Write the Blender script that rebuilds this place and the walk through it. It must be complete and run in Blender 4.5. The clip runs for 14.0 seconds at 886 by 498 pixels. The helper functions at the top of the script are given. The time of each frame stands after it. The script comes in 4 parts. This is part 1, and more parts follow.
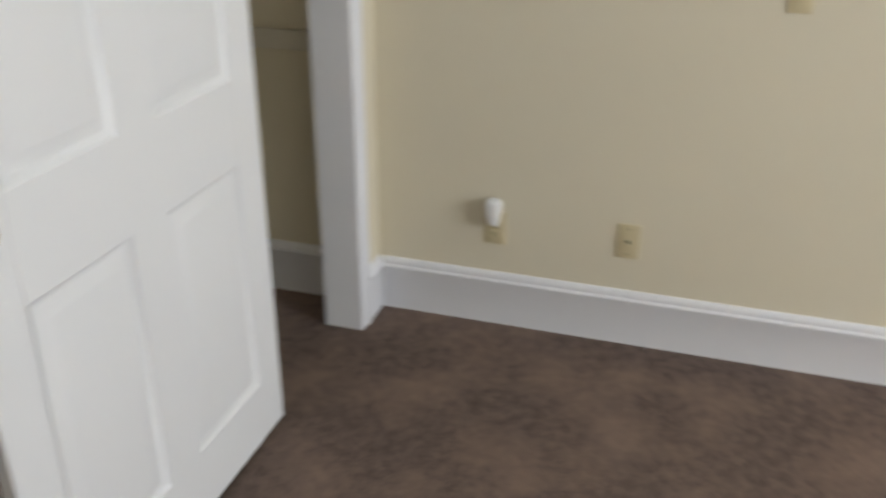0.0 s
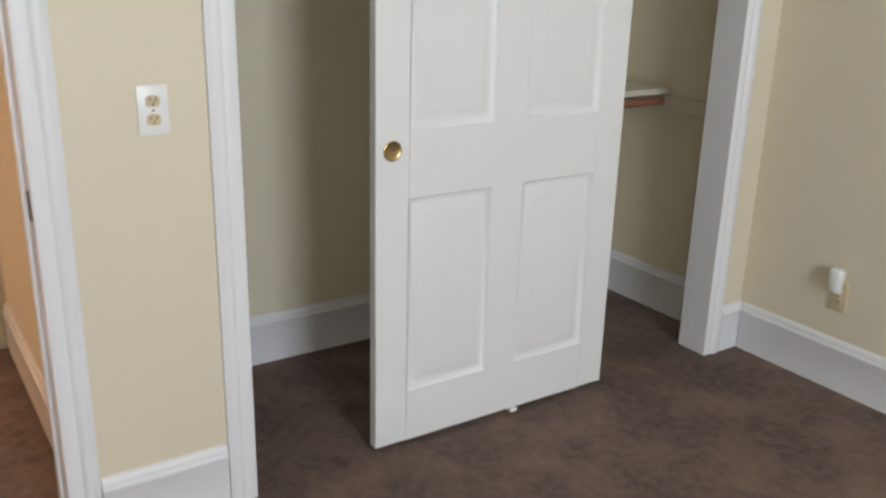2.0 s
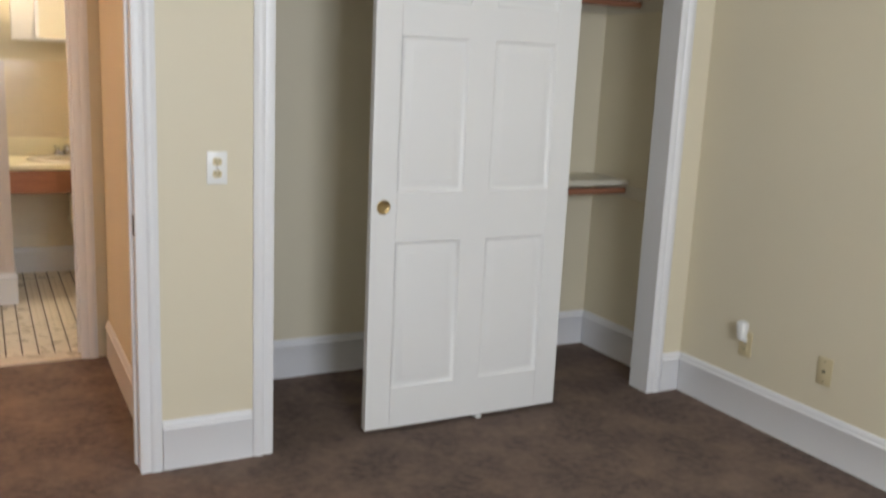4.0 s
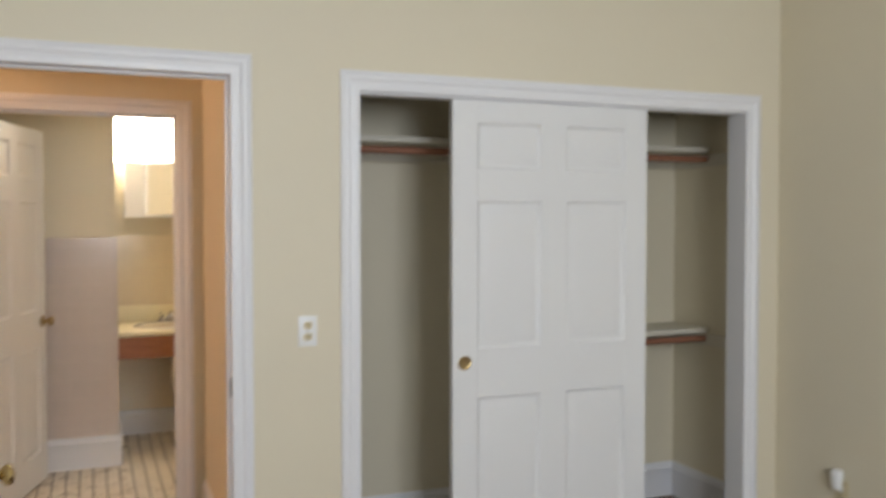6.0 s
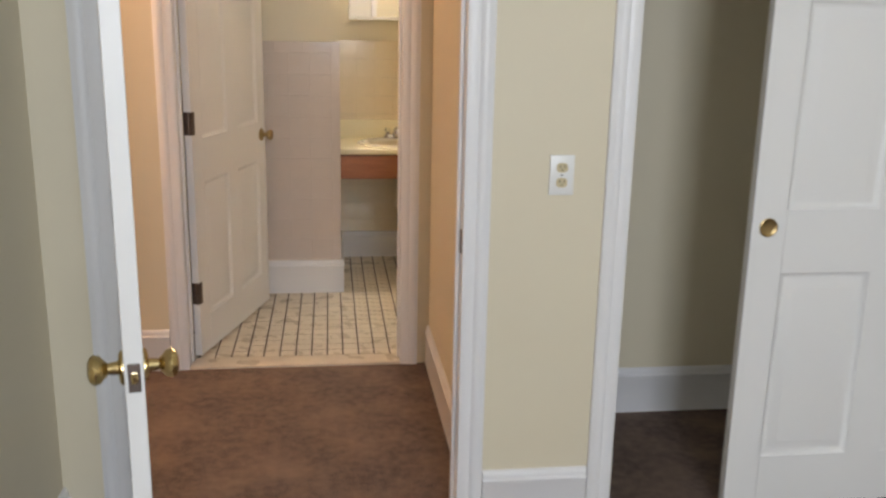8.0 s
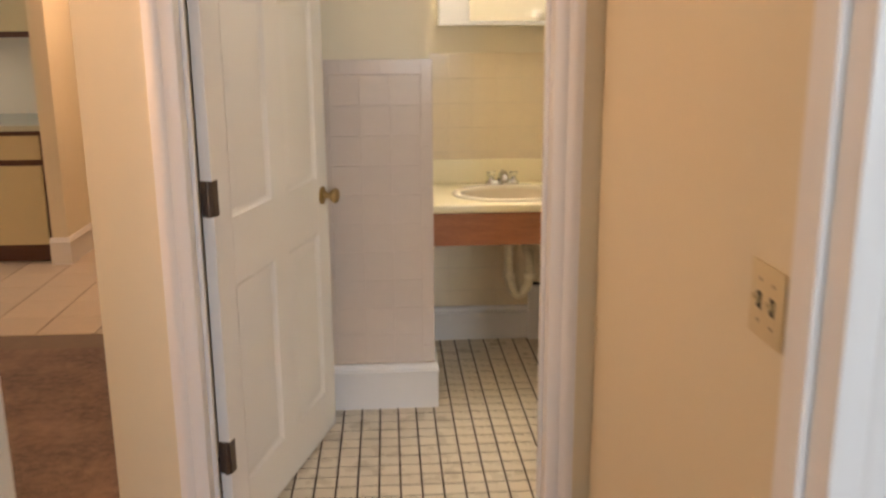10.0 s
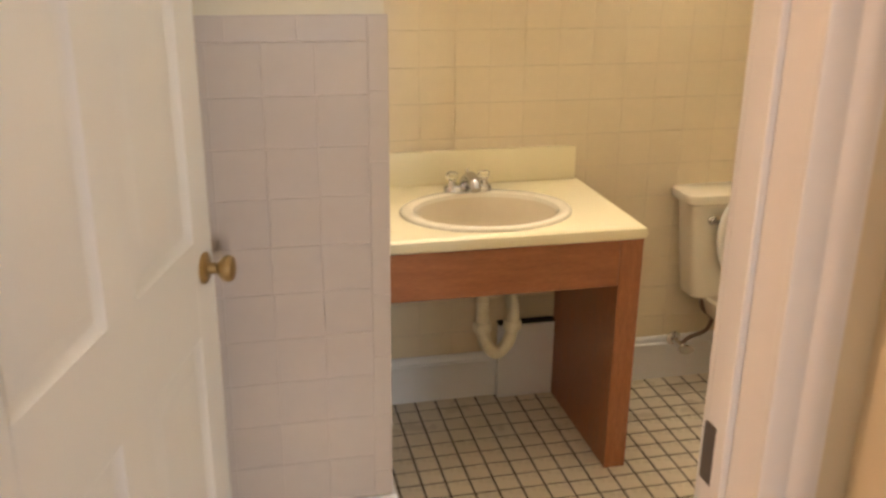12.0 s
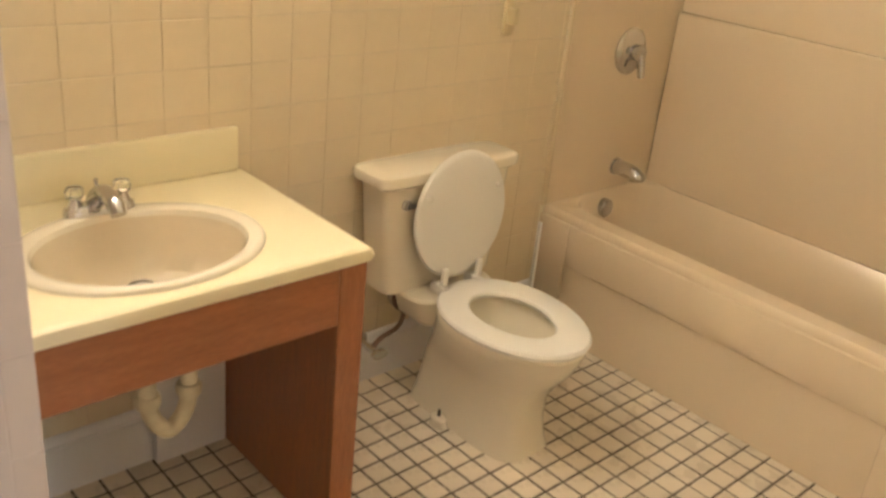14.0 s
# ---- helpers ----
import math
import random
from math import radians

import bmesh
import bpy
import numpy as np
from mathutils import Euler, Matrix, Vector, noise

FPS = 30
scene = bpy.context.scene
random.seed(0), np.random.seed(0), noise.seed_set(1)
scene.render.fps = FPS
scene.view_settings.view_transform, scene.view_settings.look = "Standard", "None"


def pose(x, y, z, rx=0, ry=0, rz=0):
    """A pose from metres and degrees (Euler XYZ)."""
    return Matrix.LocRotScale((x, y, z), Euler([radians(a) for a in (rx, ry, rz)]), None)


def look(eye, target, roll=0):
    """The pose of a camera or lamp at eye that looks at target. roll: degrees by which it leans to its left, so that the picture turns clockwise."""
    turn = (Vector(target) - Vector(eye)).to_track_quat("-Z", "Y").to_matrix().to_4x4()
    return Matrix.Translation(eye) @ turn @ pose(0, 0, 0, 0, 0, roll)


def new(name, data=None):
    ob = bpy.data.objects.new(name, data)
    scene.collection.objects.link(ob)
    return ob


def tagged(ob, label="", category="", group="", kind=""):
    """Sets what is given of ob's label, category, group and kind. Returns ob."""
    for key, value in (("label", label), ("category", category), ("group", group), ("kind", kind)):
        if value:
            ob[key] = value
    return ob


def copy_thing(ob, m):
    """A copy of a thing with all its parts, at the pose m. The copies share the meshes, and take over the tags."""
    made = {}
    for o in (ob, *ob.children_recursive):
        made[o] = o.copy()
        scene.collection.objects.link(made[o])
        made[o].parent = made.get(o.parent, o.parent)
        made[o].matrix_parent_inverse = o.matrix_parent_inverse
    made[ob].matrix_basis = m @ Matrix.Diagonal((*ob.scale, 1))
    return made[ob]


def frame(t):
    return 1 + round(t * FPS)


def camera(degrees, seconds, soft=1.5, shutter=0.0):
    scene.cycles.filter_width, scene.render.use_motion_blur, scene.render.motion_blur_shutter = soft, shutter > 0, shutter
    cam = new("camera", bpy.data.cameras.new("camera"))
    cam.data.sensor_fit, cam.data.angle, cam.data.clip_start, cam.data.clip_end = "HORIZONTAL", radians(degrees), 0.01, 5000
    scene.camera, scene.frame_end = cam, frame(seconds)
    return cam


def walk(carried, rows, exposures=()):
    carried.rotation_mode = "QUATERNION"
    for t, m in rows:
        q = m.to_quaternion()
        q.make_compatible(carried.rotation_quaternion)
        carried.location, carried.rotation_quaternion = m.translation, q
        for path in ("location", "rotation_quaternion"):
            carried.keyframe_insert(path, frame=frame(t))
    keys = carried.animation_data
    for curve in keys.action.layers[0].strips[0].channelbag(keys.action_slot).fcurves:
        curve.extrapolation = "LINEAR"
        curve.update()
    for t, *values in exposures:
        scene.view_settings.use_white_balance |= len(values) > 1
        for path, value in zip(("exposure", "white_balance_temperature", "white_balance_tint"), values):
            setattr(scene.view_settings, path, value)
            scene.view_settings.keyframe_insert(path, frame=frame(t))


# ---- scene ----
cam = camera(52.9, 14.0, soft=2.4, shutter=0.5)
PATH = [
    (0, (-0.03, -1.02, 1.527), (1.692, -0.489, 0.665), 0.4),
    (0.5, (-0.161, -1.293, 1.473), (1.351, -0.223, 0.72), 2.0),
    (1, (-0.233, -1.492, 1.481), (1.171, -0.24, 0.801), 1.8),
    (1.5, (-0.225, -1.811, 1.493), (0.954, -0.362, 0.778), 2.5),
    (2, (-0.29, -2.095, 1.479), (0.761, -0.516, 0.845), 1.5),
    (2.2, (-0.316, -2.204, 1.461), (0.705, -0.64, 0.748), 2.6),
    (4.3, (-0.487, -3.253, 1.508), (0.422, -1.493, 1.235), 1.8),
    (4.5, (-0.505, -3.295, 1.52), (0.426, -1.534, 1.344), 1.7),
    (5, (-0.505, -3.335, 1.533), (0.43, -1.567, 1.547), 1.3),
    (5.5, (-0.49, -3.346, 1.549), (0.419, -1.569, 1.665), 0.5),
    (6, (-0.485, -3.313, 1.532), (0.255, -1.456, 1.467), -0.0),
    (6.5, (-0.446, -3.182, 1.53), (0.073, -1.261, 1.333), -0.4),
    (7, (-0.383, -2.978, 1.527), (-0.053, -1.043, 1.143), 0.1),
    (7.2, (-0.371, -2.906, 1.525), (-0.079, -0.975, 1.09), 1.0),
    (9.3, (-0.445, -1.426, 1.515), (-0.239, 0.499, 1.013), 0.3),
    (9.5, (-0.486, -1.26, 1.518), (-0.237, 0.664, 1.031), 0.3),
    (10, (-0.494, -0.903, 1.532), (-0.375, 1.035, 1.054), -0.4),
    (10.5, (-0.466, -0.51, 1.599), (-0.404, 1.432, 1.128), 2.0),
    (11, (-0.556, -0.113, 1.558), (-0.401, 1.801, 0.998), 1.1),
    (11.5, (-0.624, 0.218, 1.569), (-0.329, 2.081, 0.904), 1.5),
    (12, (-0.641, 0.583, 1.588), (-0.222, 2.422, 0.924), 0.6),
    (12.5, (-0.697, 0.858, 1.563), (-0.006, 2.575, 0.806), 4.2),
    (12.7, (-0.728, 0.994, 1.563), (0.114, 2.65, 0.823), 4.3),
    (13, (-0.769, 1.157, 1.607), (0.275, 2.688, 0.855), 3.5),
    (13.2, (-0.767, 1.229, 1.593), (0.365, 2.682, 0.815), 3.7),
    (13.5, (-0.748, 1.315, 1.591), (0.473, 2.643, 0.727), 5.4),
    (14, (-0.643, 1.451, 1.613), (0.623, 2.763, 0.791), 6.1),
]
walk(cam, [(t, look(eye, target, roll)) for t, eye, target, roll in PATH],
     exposures=[(0.0, 0.0), (0.5, -0.1), (2.2, -0.05), (4.3, -0.18), (4.5, -0.18), (5.0, -0.08), (5.5, -0.2), (7.2, -0.42), (9.3, 0.05), (10.0, -0.1), (10.5, -0.18), (11.0, -0.12), (11.5, 0.0), (12.0, 0.05), (13.0, 0.15), (14.0, 0.15)])

# ---- light ----
world = bpy.data.worlds.new("world")
scene.world = world
world.use_nodes = True
wn = world.node_tree
sky = wn.nodes.new("ShaderNodeTexSky")
sky.sky_type, sky.sun_disc = "NISHITA", False
sky.sun_elevation, sky.sun_rotation = radians(40), radians(200)
wn.links.new(sky.outputs[0], wn.nodes["Background"].inputs[0])
wn.nodes["Background"].inputs[1].default_value = 0.12


def area_lamp(name, m, sx, sy, watts, colour):
    d = bpy.data.lights.new(name, "AREA")
    d.shape, d.size, d.size_y, d.energy, d.color = "RECTANGLE", sx, sy, watts, colour
    o = new(name, d)
    o.matrix_world = m
    return o


DAY = (0.832, 0.897, 1.0)
sun_data = bpy.data.lights.new("sun", "SUN")
sun_data.energy, sun_data.angle, sun_data.color = 2.0, radians(0.6), (1.0, 0.95, 0.88)
new("sun", sun_data).matrix_world = look((0, 20, 20), (0, 0, 0))
# daylight in the bedroom window; the kitchen one is unseen, added as fill
area_lamp("window_light", look((0.25, -5.24, 1.95), (0.25, 0, 1.95)), 1.2, 1.24, 128, DAY)
area_lamp("window_light", look((-5.33, 5.2, 1.55), (0, 5.2, 1.3)), 1.0, 1.1, 22, DAY)

# ---- materials ----
MATS = {}


def mat(name, col, rough=0.5, metal=0.0, vary=0.06, scale=6.0, fine=120.0, bump=0.05, dist=0.002, coat=0.0,
        stain=None, stain_scale=2.0, stain_amt=0.0, rand=0.0, stretch=None, detail=6.0, rv=0.07):
    """A surface with slow and fine variation of colour and roughness, and fine relief."""
    m = bpy.data.materials.new(name)
    m.use_nodes = True
    t, p = m.node_tree, m.node_tree.nodes["Principled BSDF"]
    N = t.nodes.new
    tc = N("ShaderNodeTexCoord")
    mp = N("ShaderNodeMapping")
    if stretch:
        mp.inputs["Scale"].default_value = stretch
    t.links.new(tc.outputs["Object"], mp.inputs[0])
    big, small = N("ShaderNodeTexNoise"), N("ShaderNodeTexNoise")
    for n, s in ((big, scale), (small, fine)):
        n.inputs["Scale"].default_value, n.inputs["Detail"].default_value = s, detail
        t.links.new(mp.outputs[0], n.inputs["Vector"])
    add = N("ShaderNodeMath")
    add.operation = "ADD"
    t.links.new(big.outputs[0], add.inputs[0])
    t.links.new(small.outputs[0], add.inputs[1])
    ramp = N("ShaderNodeMapRange")
    ramp.inputs[1].default_value, ramp.inputs[2].default_value = 0.6, 1.4
    ramp.inputs[3].default_value, ramp.inputs[4].default_value = 1 - vary, 1 + vary
    t.links.new(add.outputs[0], ramp.inputs[0])
    mul = N("ShaderNodeVectorMath")
    mul.operation = "SCALE"
    mul.inputs[0].default_value = col
    t.links.new(ramp.outputs[0], mul.inputs["Scale"])
    out = mul.outputs[0]
    if stain:
        sn = N("ShaderNodeTexNoise")
        sn.inputs["Scale"].default_value, sn.inputs["Detail"].default_value = stain_scale, 5
        t.links.new(tc.outputs["Object"], sn.inputs["Vector"])
        sr = N("ShaderNodeMapRange")
        sr.inputs[1].default_value, sr.inputs[2].default_value, sr.inputs[4].default_value = 0.42, 0.68, stain_amt
        t.links.new(sn.outputs[0], sr.inputs[0])
        mx = N("ShaderNodeMix")
        mx.data_type = "RGBA"
        mx.inputs[7].default_value = (*stain, 1)
        t.links.new(sr.outputs[0], mx.inputs[0])
        t.links.new(out, mx.inputs[6])
        out = mx.outputs[2]
    if rand:
        oi = N("ShaderNodeObjectInfo")
        geo = N("ShaderNodeNewGeometry")
        ad = N("ShaderNodeMath")
        ad.operation = "ADD"
        t.links.new(oi.outputs["Random"], ad.inputs[0])
        t.links.new(geo.outputs["Random Per Island"], ad.inputs[1])
        rr = N("ShaderNodeMapRange")
        rr.inputs[2].default_value = 2.0
        rr.inputs[3].default_value, rr.inputs[4].default_value = 1 - rand, 1 + rand
        t.links.new(ad.outputs[0], rr.inputs[0])
        m2 = N("ShaderNodeVectorMath")
        m2.operation = "SCALE"
        t.links.new(out, m2.inputs[0])
        t.links.new(rr.outputs[0], m2.inputs["Scale"])
        out = m2.outputs[0]
    t.links.new(out, p.inputs["Base Color"])
    rg = N("ShaderNodeMapRange")
    rg.inputs[1].default_value, rg.inputs[2].default_value = 0.3, 0.7
    rg.inputs[3].default_value, rg.inputs[4].default_value = max(0.02, rough - rv), min(1, rough + rv)
    t.links.new(big.outputs[0], rg.inputs[0])
    t.links.new(rg.outputs[0], p.inputs["Roughness"])
    p.inputs["Metallic"].default_value = metal
    p.inputs["Coat Weight"].default_value = coat
    if bump:
        bp = N("ShaderNodeBump")
        bp.inputs["Strength"].default_value, bp.inputs["Distance"].default_value = bump, dist
        t.links.new(small.outputs[0], bp.inputs["Height"])
        t.links.new(bp.outputs[0], p.inputs["Normal"])
    MATS[name] = m
    return m


def glow(name, col, strength):
    m = bpy.data.materials.new(name)
    m.use_nodes = True
    p = m.node_tree.nodes["Principled BSDF"]
    p.inputs["Base Color"].default_value = (0.9, 0.88, 0.82, 1)
    p.inputs["Emission Color"].default_value = (*col, 1)
    p.inputs["Emission Strength"].default_value = strength
    return m


def glass(name, col=(0.95, 0.97, 0.96)):
    m = bpy.data.materials.new(name)
    m.use_nodes = True
    p = m.node_tree.nodes["Principled BSDF"]
    p.inputs["Base Color"].default_value = (*col, 1)
    p.inputs["Transmission Weight"].default_value, p.inputs["Roughness"].default_value = 1.0, 0.06
    return m


M_WALL = mat("wall_paint_cream", (0.72, 0.655, 0.505), 0.55, vary=0.025, scale=1.3, fine=260, bump=0.12, dist=0.0012)
M_CEIL = mat("ceiling_paint", (0.84, 0.84, 0.81), 0.7, vary=0.02, scale=1.5, fine=200, bump=0.15, dist=0.0015)
M_TRIM = mat("trim_paint_white", (0.80, 0.80, 0.82), 0.38, vary=0.008, scale=2, fine=60, bump=0.04, rv=0.015, detail=2)
M_DOOR = mat("door_paint_white", (0.80, 0.80, 0.80), 0.42, vary=0.006, scale=1.2, fine=200, bump=0.05, rv=0.01, detail=2, stretch=(2, 2, 0.8))
M_CARPET = mat("carpet_brown", (0.135, 0.094, 0.077), 0.95, vary=0.65, scale=28, fine=170, bump=0.9, dist=0.006, stain=(0.27, 0.185, 0.14), stain_scale=4.2, stain_amt=0.55, detail=3)
M_BRASS = mat("brass", (0.58, 0.45, 0.22), 0.24, 1.0, vary=0.12, scale=30, fine=300, bump=0.02)
M_OLDBRASS = mat("antique_brass", (0.40, 0.29, 0.14), 0.38, 1.0, vary=0.2, scale=40, fine=300, bump=0.03)
M_STEEL = mat("hinge_steel", (0.16, 0.13, 0.11), 0.42, 0.9, vary=0.15, scale=40, fine=300, bump=0.03)
M_CHROME = mat("chrome", (0.58, 0.58, 0.59), 0.12, 1.0, vary=0.03, scale=20, fine=200, bump=0.0)
M_PLASTIC = mat("plate_plastic_white", (0.83, 0.83, 0.82), 0.35, vary=0.02, bump=0.0)
M_IVORY = mat("plate_plastic_ivory", (0.62, 0.53, 0.33), 0.38, vary=0.03, bump=0.0)
M_DARK = mat("slot_dark", (0.03, 0.028, 0.025), 0.6, vary=0.1, bump=0.0)
M_WOOD = mat("vanity_wood", (0.33, 0.125, 0.05), 0.38, vary=0.28, scale=7, fine=45, bump=0.12, dist=0.001, stretch=(1.0, 8, 8), coat=0.15)
M_WOODV = mat("vanity_wood_upright", (0.33, 0.125, 0.05), 0.38, vary=0.28, scale=7, fine=45, bump=0.12, dist=0.001, stretch=(8, 8, 1.0), coat=0.15)
M_ROD = mat("closet_rod_wood", (0.30, 0.13, 0.075), 0.45, vary=0.2, scale=8, fine=60, bump=0.1, stretch=(1, 8, 8))
M_SHELF = mat("closet_shelf_paint", (0.66, 0.62, 0.52), 0.5, vary=0.06, scale=5, fine=80)
M_COUNTER = mat("counter_laminate_cream", (0.84, 0.765, 0.54), 0.34, vary=0.008, scale=3, fine=400, bump=0.02, rv=0.01, detail=2)
M_PORC = mat("porcelain_bone", (0.80, 0.745, 0.62), 0.12, rv=0.015, vary=0.008, scale=3, fine=30, bump=0.0, coat=0.3)
# the rim's bone porcelain, darkened to paint in the shade inside the sink
M_BOWL_SHADED = mat("basin_bone_shaded", (0.74, 0.65, 0.50), 0.16, vary=0.03, scale=3, fine=30, bump=0.0, coat=0.3)
M_SEAT = mat("seat_plastic_white", (0.82, 0.81, 0.77), 0.22, rv=0.015, vary=0.008, bump=0.0)
M_TUB = mat("tub_fibreglass", (0.74, 0.62, 0.46), 0.22, rv=0.015, vary=0.008, scale=2.5, fine=40, bump=0.01, coat=0.2)
M_TILE_Y = mat("wall_tile_cream", (0.74, 0.635, 0.46), 0.16, vary=0.02, scale=9, fine=30, bump=0.02, rand=0.025, coat=0.2)
M_TILE_P = mat("wall_tile_grey", (0.61, 0.53, 0.475), 0.16, vary=0.02, scale=9, fine=30, bump=0.02, rand=0.02, coat=0.25)
M_GROUT_W = mat("wall_grout", (0.66, 0.58, 0.43), 0.8, vary=0.12, scale=20, fine=200)
M_GROUT_P = mat("wall_grout_grey", (0.66, 0.575, 0.515), 0.8, vary=0.1, scale=20, fine=200)
M_MOSAIC = mat("floor_tile_white", (0.75, 0.68, 0.57), 0.30, vary=0.07, scale=12, fine=150, bump=0.04, rand=0.10, stain=(0.56, 0.47, 0.36), stain_amt=0.3, stain_scale=4)
M_GROUT = mat("floor_grout_dark", (0.066, 0.040, 0.025), 0.9, vary=0.3, scale=15, fine=300, bump=0.3)
M_KTILE = mat("kitchen_tile", (0.50, 0.43, 0.35), 0.35, vary=0.10, scale=6, fine=90, bump=0.06, rand=0.08)
M_KGROUT = mat("kitchen_grout", (0.16, 0.12, 0.09), 0.9, vary=0.2, scale=15, fine=300)
M_KPANEL = mat("cabinet_cream_laminate", (0.62, 0.54, 0.33), 0.4, vary=0.04, scale=5, fine=90)
M_KTRIM = mat("cabinet_dark_wood", (0.10, 0.045, 0.03), 0.4, vary=0.25, scale=8, fine=60, stretch=(1, 8, 8))
M_KTOP = mat("kitchen_top", (0.50, 0.52, 0.44), 0.35, vary=0.05, scale=12, fine=200)
M_PVC = mat("trap_pvc", (0.74, 0.68, 0.52), 0.35, vary=0.06, scale=20, fine=150, stain=(0.4, 0.32, 0.2), stain_amt=0.3, stain_scale=25)
M_HOSE = mat("supply_hose", (0.16, 0.10, 0.075), 0.45, 0.3, vary=0.15, scale=60, fine=300)
M_MARBLE = mat("threshold_marble", (0.66, 0.58, 0.47), 0.3, vary=0.06, scale=8, fine=60, stain=(0.5, 0.42, 0.33), stain_amt=0.4, stain_scale=9)
M_MIRROR = mat("mirror_silver", (0.90, 0.90, 0.88), 0.03, 1.0, vary=0.005, bump=0.0)
M_LAMP = glow("lamp_diffuser", (1.0, 0.85, 0.68), 31.0)
M_HALLLAMP = glow("hall_lamp_glass", (1.0, 0.595, 0.355), 106.0)
M_GLASS = glass("window_glass")
M_ACRYL = glass("acrylic_clear")
M_YARD = mat("outdoor_ground", (0.09, 0.10, 0.05), 0.9, vary=0.3, scale=0.5, fine=20)
M_WATER = mat("bowl_water", (0.50, 0.43, 0.30), 0.04, vary=0.01, bump=0.0)


# ---- mesh helpers ----
def bx(bm, x0, x1, y0, y1, z0, z1, bevel=0.0, seg=1):
    """Adds one box, with softened edges where asked."""
    v = bmesh.ops.create_cube(bm, size=1)["verts"]
    for q in v:
        q.co = ((x0 + x1) / 2 + q.co.x * (x1 - x0), (y0 + y1) / 2 + q.co.y * (y1 - y0), (z0 + z1) / 2 + q.co.z * (z1 - z0))
    if bevel:
        e = list({e for q in v for e in q.link_edges})
        bmesh.ops.bevel(bm, geom=e, offset=bevel, segments=seg, affect="EDGES", profile=0.5)
    return bm


def box(x0, x1, y0, y1, z0, z1, bevel=0.0, seg=1):
    return bx(bmesh.new(), x0, x1, y0, y1, z0, z1, bevel, seg)


def loft(bm, rings, caps=(True, True), closed=True):
    """Joins rings of equal count into a skin."""
    rows = [[bm.verts.new(p) for p in r] for r in rings]
    n = len(rows[0])
    for a, b in zip(rows, rows[1:]):
        for i in range(n if closed else n - 1):
            bm.faces.new((a[i], a[(i + 1) % n], b[(i + 1) % n], b[i]))
    if caps[0]:
        bm.faces.new(rows[0][::-1])
    if caps[1]:
        bm.faces.new(rows[-1])
    return bm


def oval(cx, cy, z, rx, ry, n=40, p=2.0, egg=0.0):
    """A ring: superellipse of power p; egg stretches its front (towards -y)."""
    out = []
    for i in range(n):
        a = 2 * math.pi * i / n
        c, s = math.cos(a), math.sin(a)
        x = rx * math.copysign(abs(c) ** (2 / p), c)
        y = ry * math.copysign(abs(s) ** (2 / p), s)
        if y < 0:
            y *= 1 + egg
        out.append((cx + x, cy + y, z))
    return out


def tube(bm, pts, r, n=12):
    """A round pipe through points."""
    pts = [Vector(p) for p in pts]
    rings = []
    up = Vector((0.13, 0.31, 0.94))
    for i, p in enumerate(pts):
        d = (pts[min(i + 1, len(pts) - 1)] - pts[max(i - 1, 0)]).normalized()
        s = d.cross(up).normalized()
        u = s.cross(d)
        up = u
        rr = r[i] if isinstance(r, (list, tuple)) else r
        rings.append([tuple(p + rr * (math.cos(2 * math.pi * k / n) * s + math.sin(2 * math.pi * k / n) * u)) for k in range(n)])
    return loft(bm, rings)


def turned(bm, base, axis, profile, n=24):
    """A turned piece: profile rows of (distance along axis, radius)."""
    base, axis = Vector(base), Vector(axis).normalized()
    s = axis.orthogonal().normalized()
    u = axis.cross(s)
    rings = [[tuple(base + axis * d + max(r, 1e-4) * (math.cos(2 * math.pi * k / n) * s + math.sin(2 * math.pi * k / n) * u)) for k in range(n)] for d, r in profile]
    return loft(bm, rings)


def bend(points, k=5):
    """Rounds a polyline (Catmull-Rom)."""
    P = [Vector(p) for p in points]
    P = [2 * P[0] - P[1]] + P + [2 * P[-1] - P[-2]]
    out = []
    for a, b, c, d in zip(P, P[1:], P[2:], P[3:]):
        for i in range(k):
            t = i / k
            out.append(0.5 * (2 * b + (c - a) * t + (2 * a - 5 * b + 4 * c - d) * t * t + (3 * b - a - 3 * c + d) * t ** 3))
    return out + [P[-2]]


def mesh_from(name, bm, material, smooth=True):
    bmesh.ops.recalc_face_normals(bm, faces=bm.faces)
    me = bpy.data.meshes.new(name)
    bm.to_mesh(me)
    bm.free()
    me.materials.append(material)
    if smooth:
        me.polygons.foreach_set("use_smooth", [True] * len(me.polygons))
        me.set_sharp_from_angle(angle=radians(38))
    return me


def part(name, bm, material, parent, label=""):
    ob = new(name, mesh_from(name, bm, material))
    ob.parent = parent
    return tagged(ob, label)


def solid(name, bm, material, label="", category="", group="", kind=""):
    """A top-level thing of one mesh."""
    return tagged(new(name, mesh_from(name, bm, material)), label, category, group, kind)


def thing(name, at, label, category, group="", kind="", turn=0):
    e = new(name)
    e.empty_display_size = 0.05
    e.matrix_basis = pose(*at, 0, 0, turn)
    return tagged(e, label, category, group, kind)


# ---- the plan ----
CEIL, HCEIL = 2.87, 2.45
XL, XR = -1.16, 2.535          # bedroom side walls
YB = -5.20                     # bedroom window wall
CX0, CX1, CH = 0.490, 2.336, 2.028   # closet opening
DX0, DX1, DH = -0.965, 0.0, 2.06    # bedroom doorway
WT = 0.12
HX = 0.065                     # hall wall
BY0, BY1 = 1.40, 1.52          # bathroom front wall
TX0, TX1, TH = -1.012, -0.065, 2.06  # bathroom doorway
BK = 3.39                      # bathroom back wall
BR = 2.335                     # bathroom end wall
HL = -1.262                    # hall corner
CHX, CHY = -0.318, 2.565       # tiled chase corner
KL = 3.41                      # carpet meets kitchen tile
BASE = 0.19


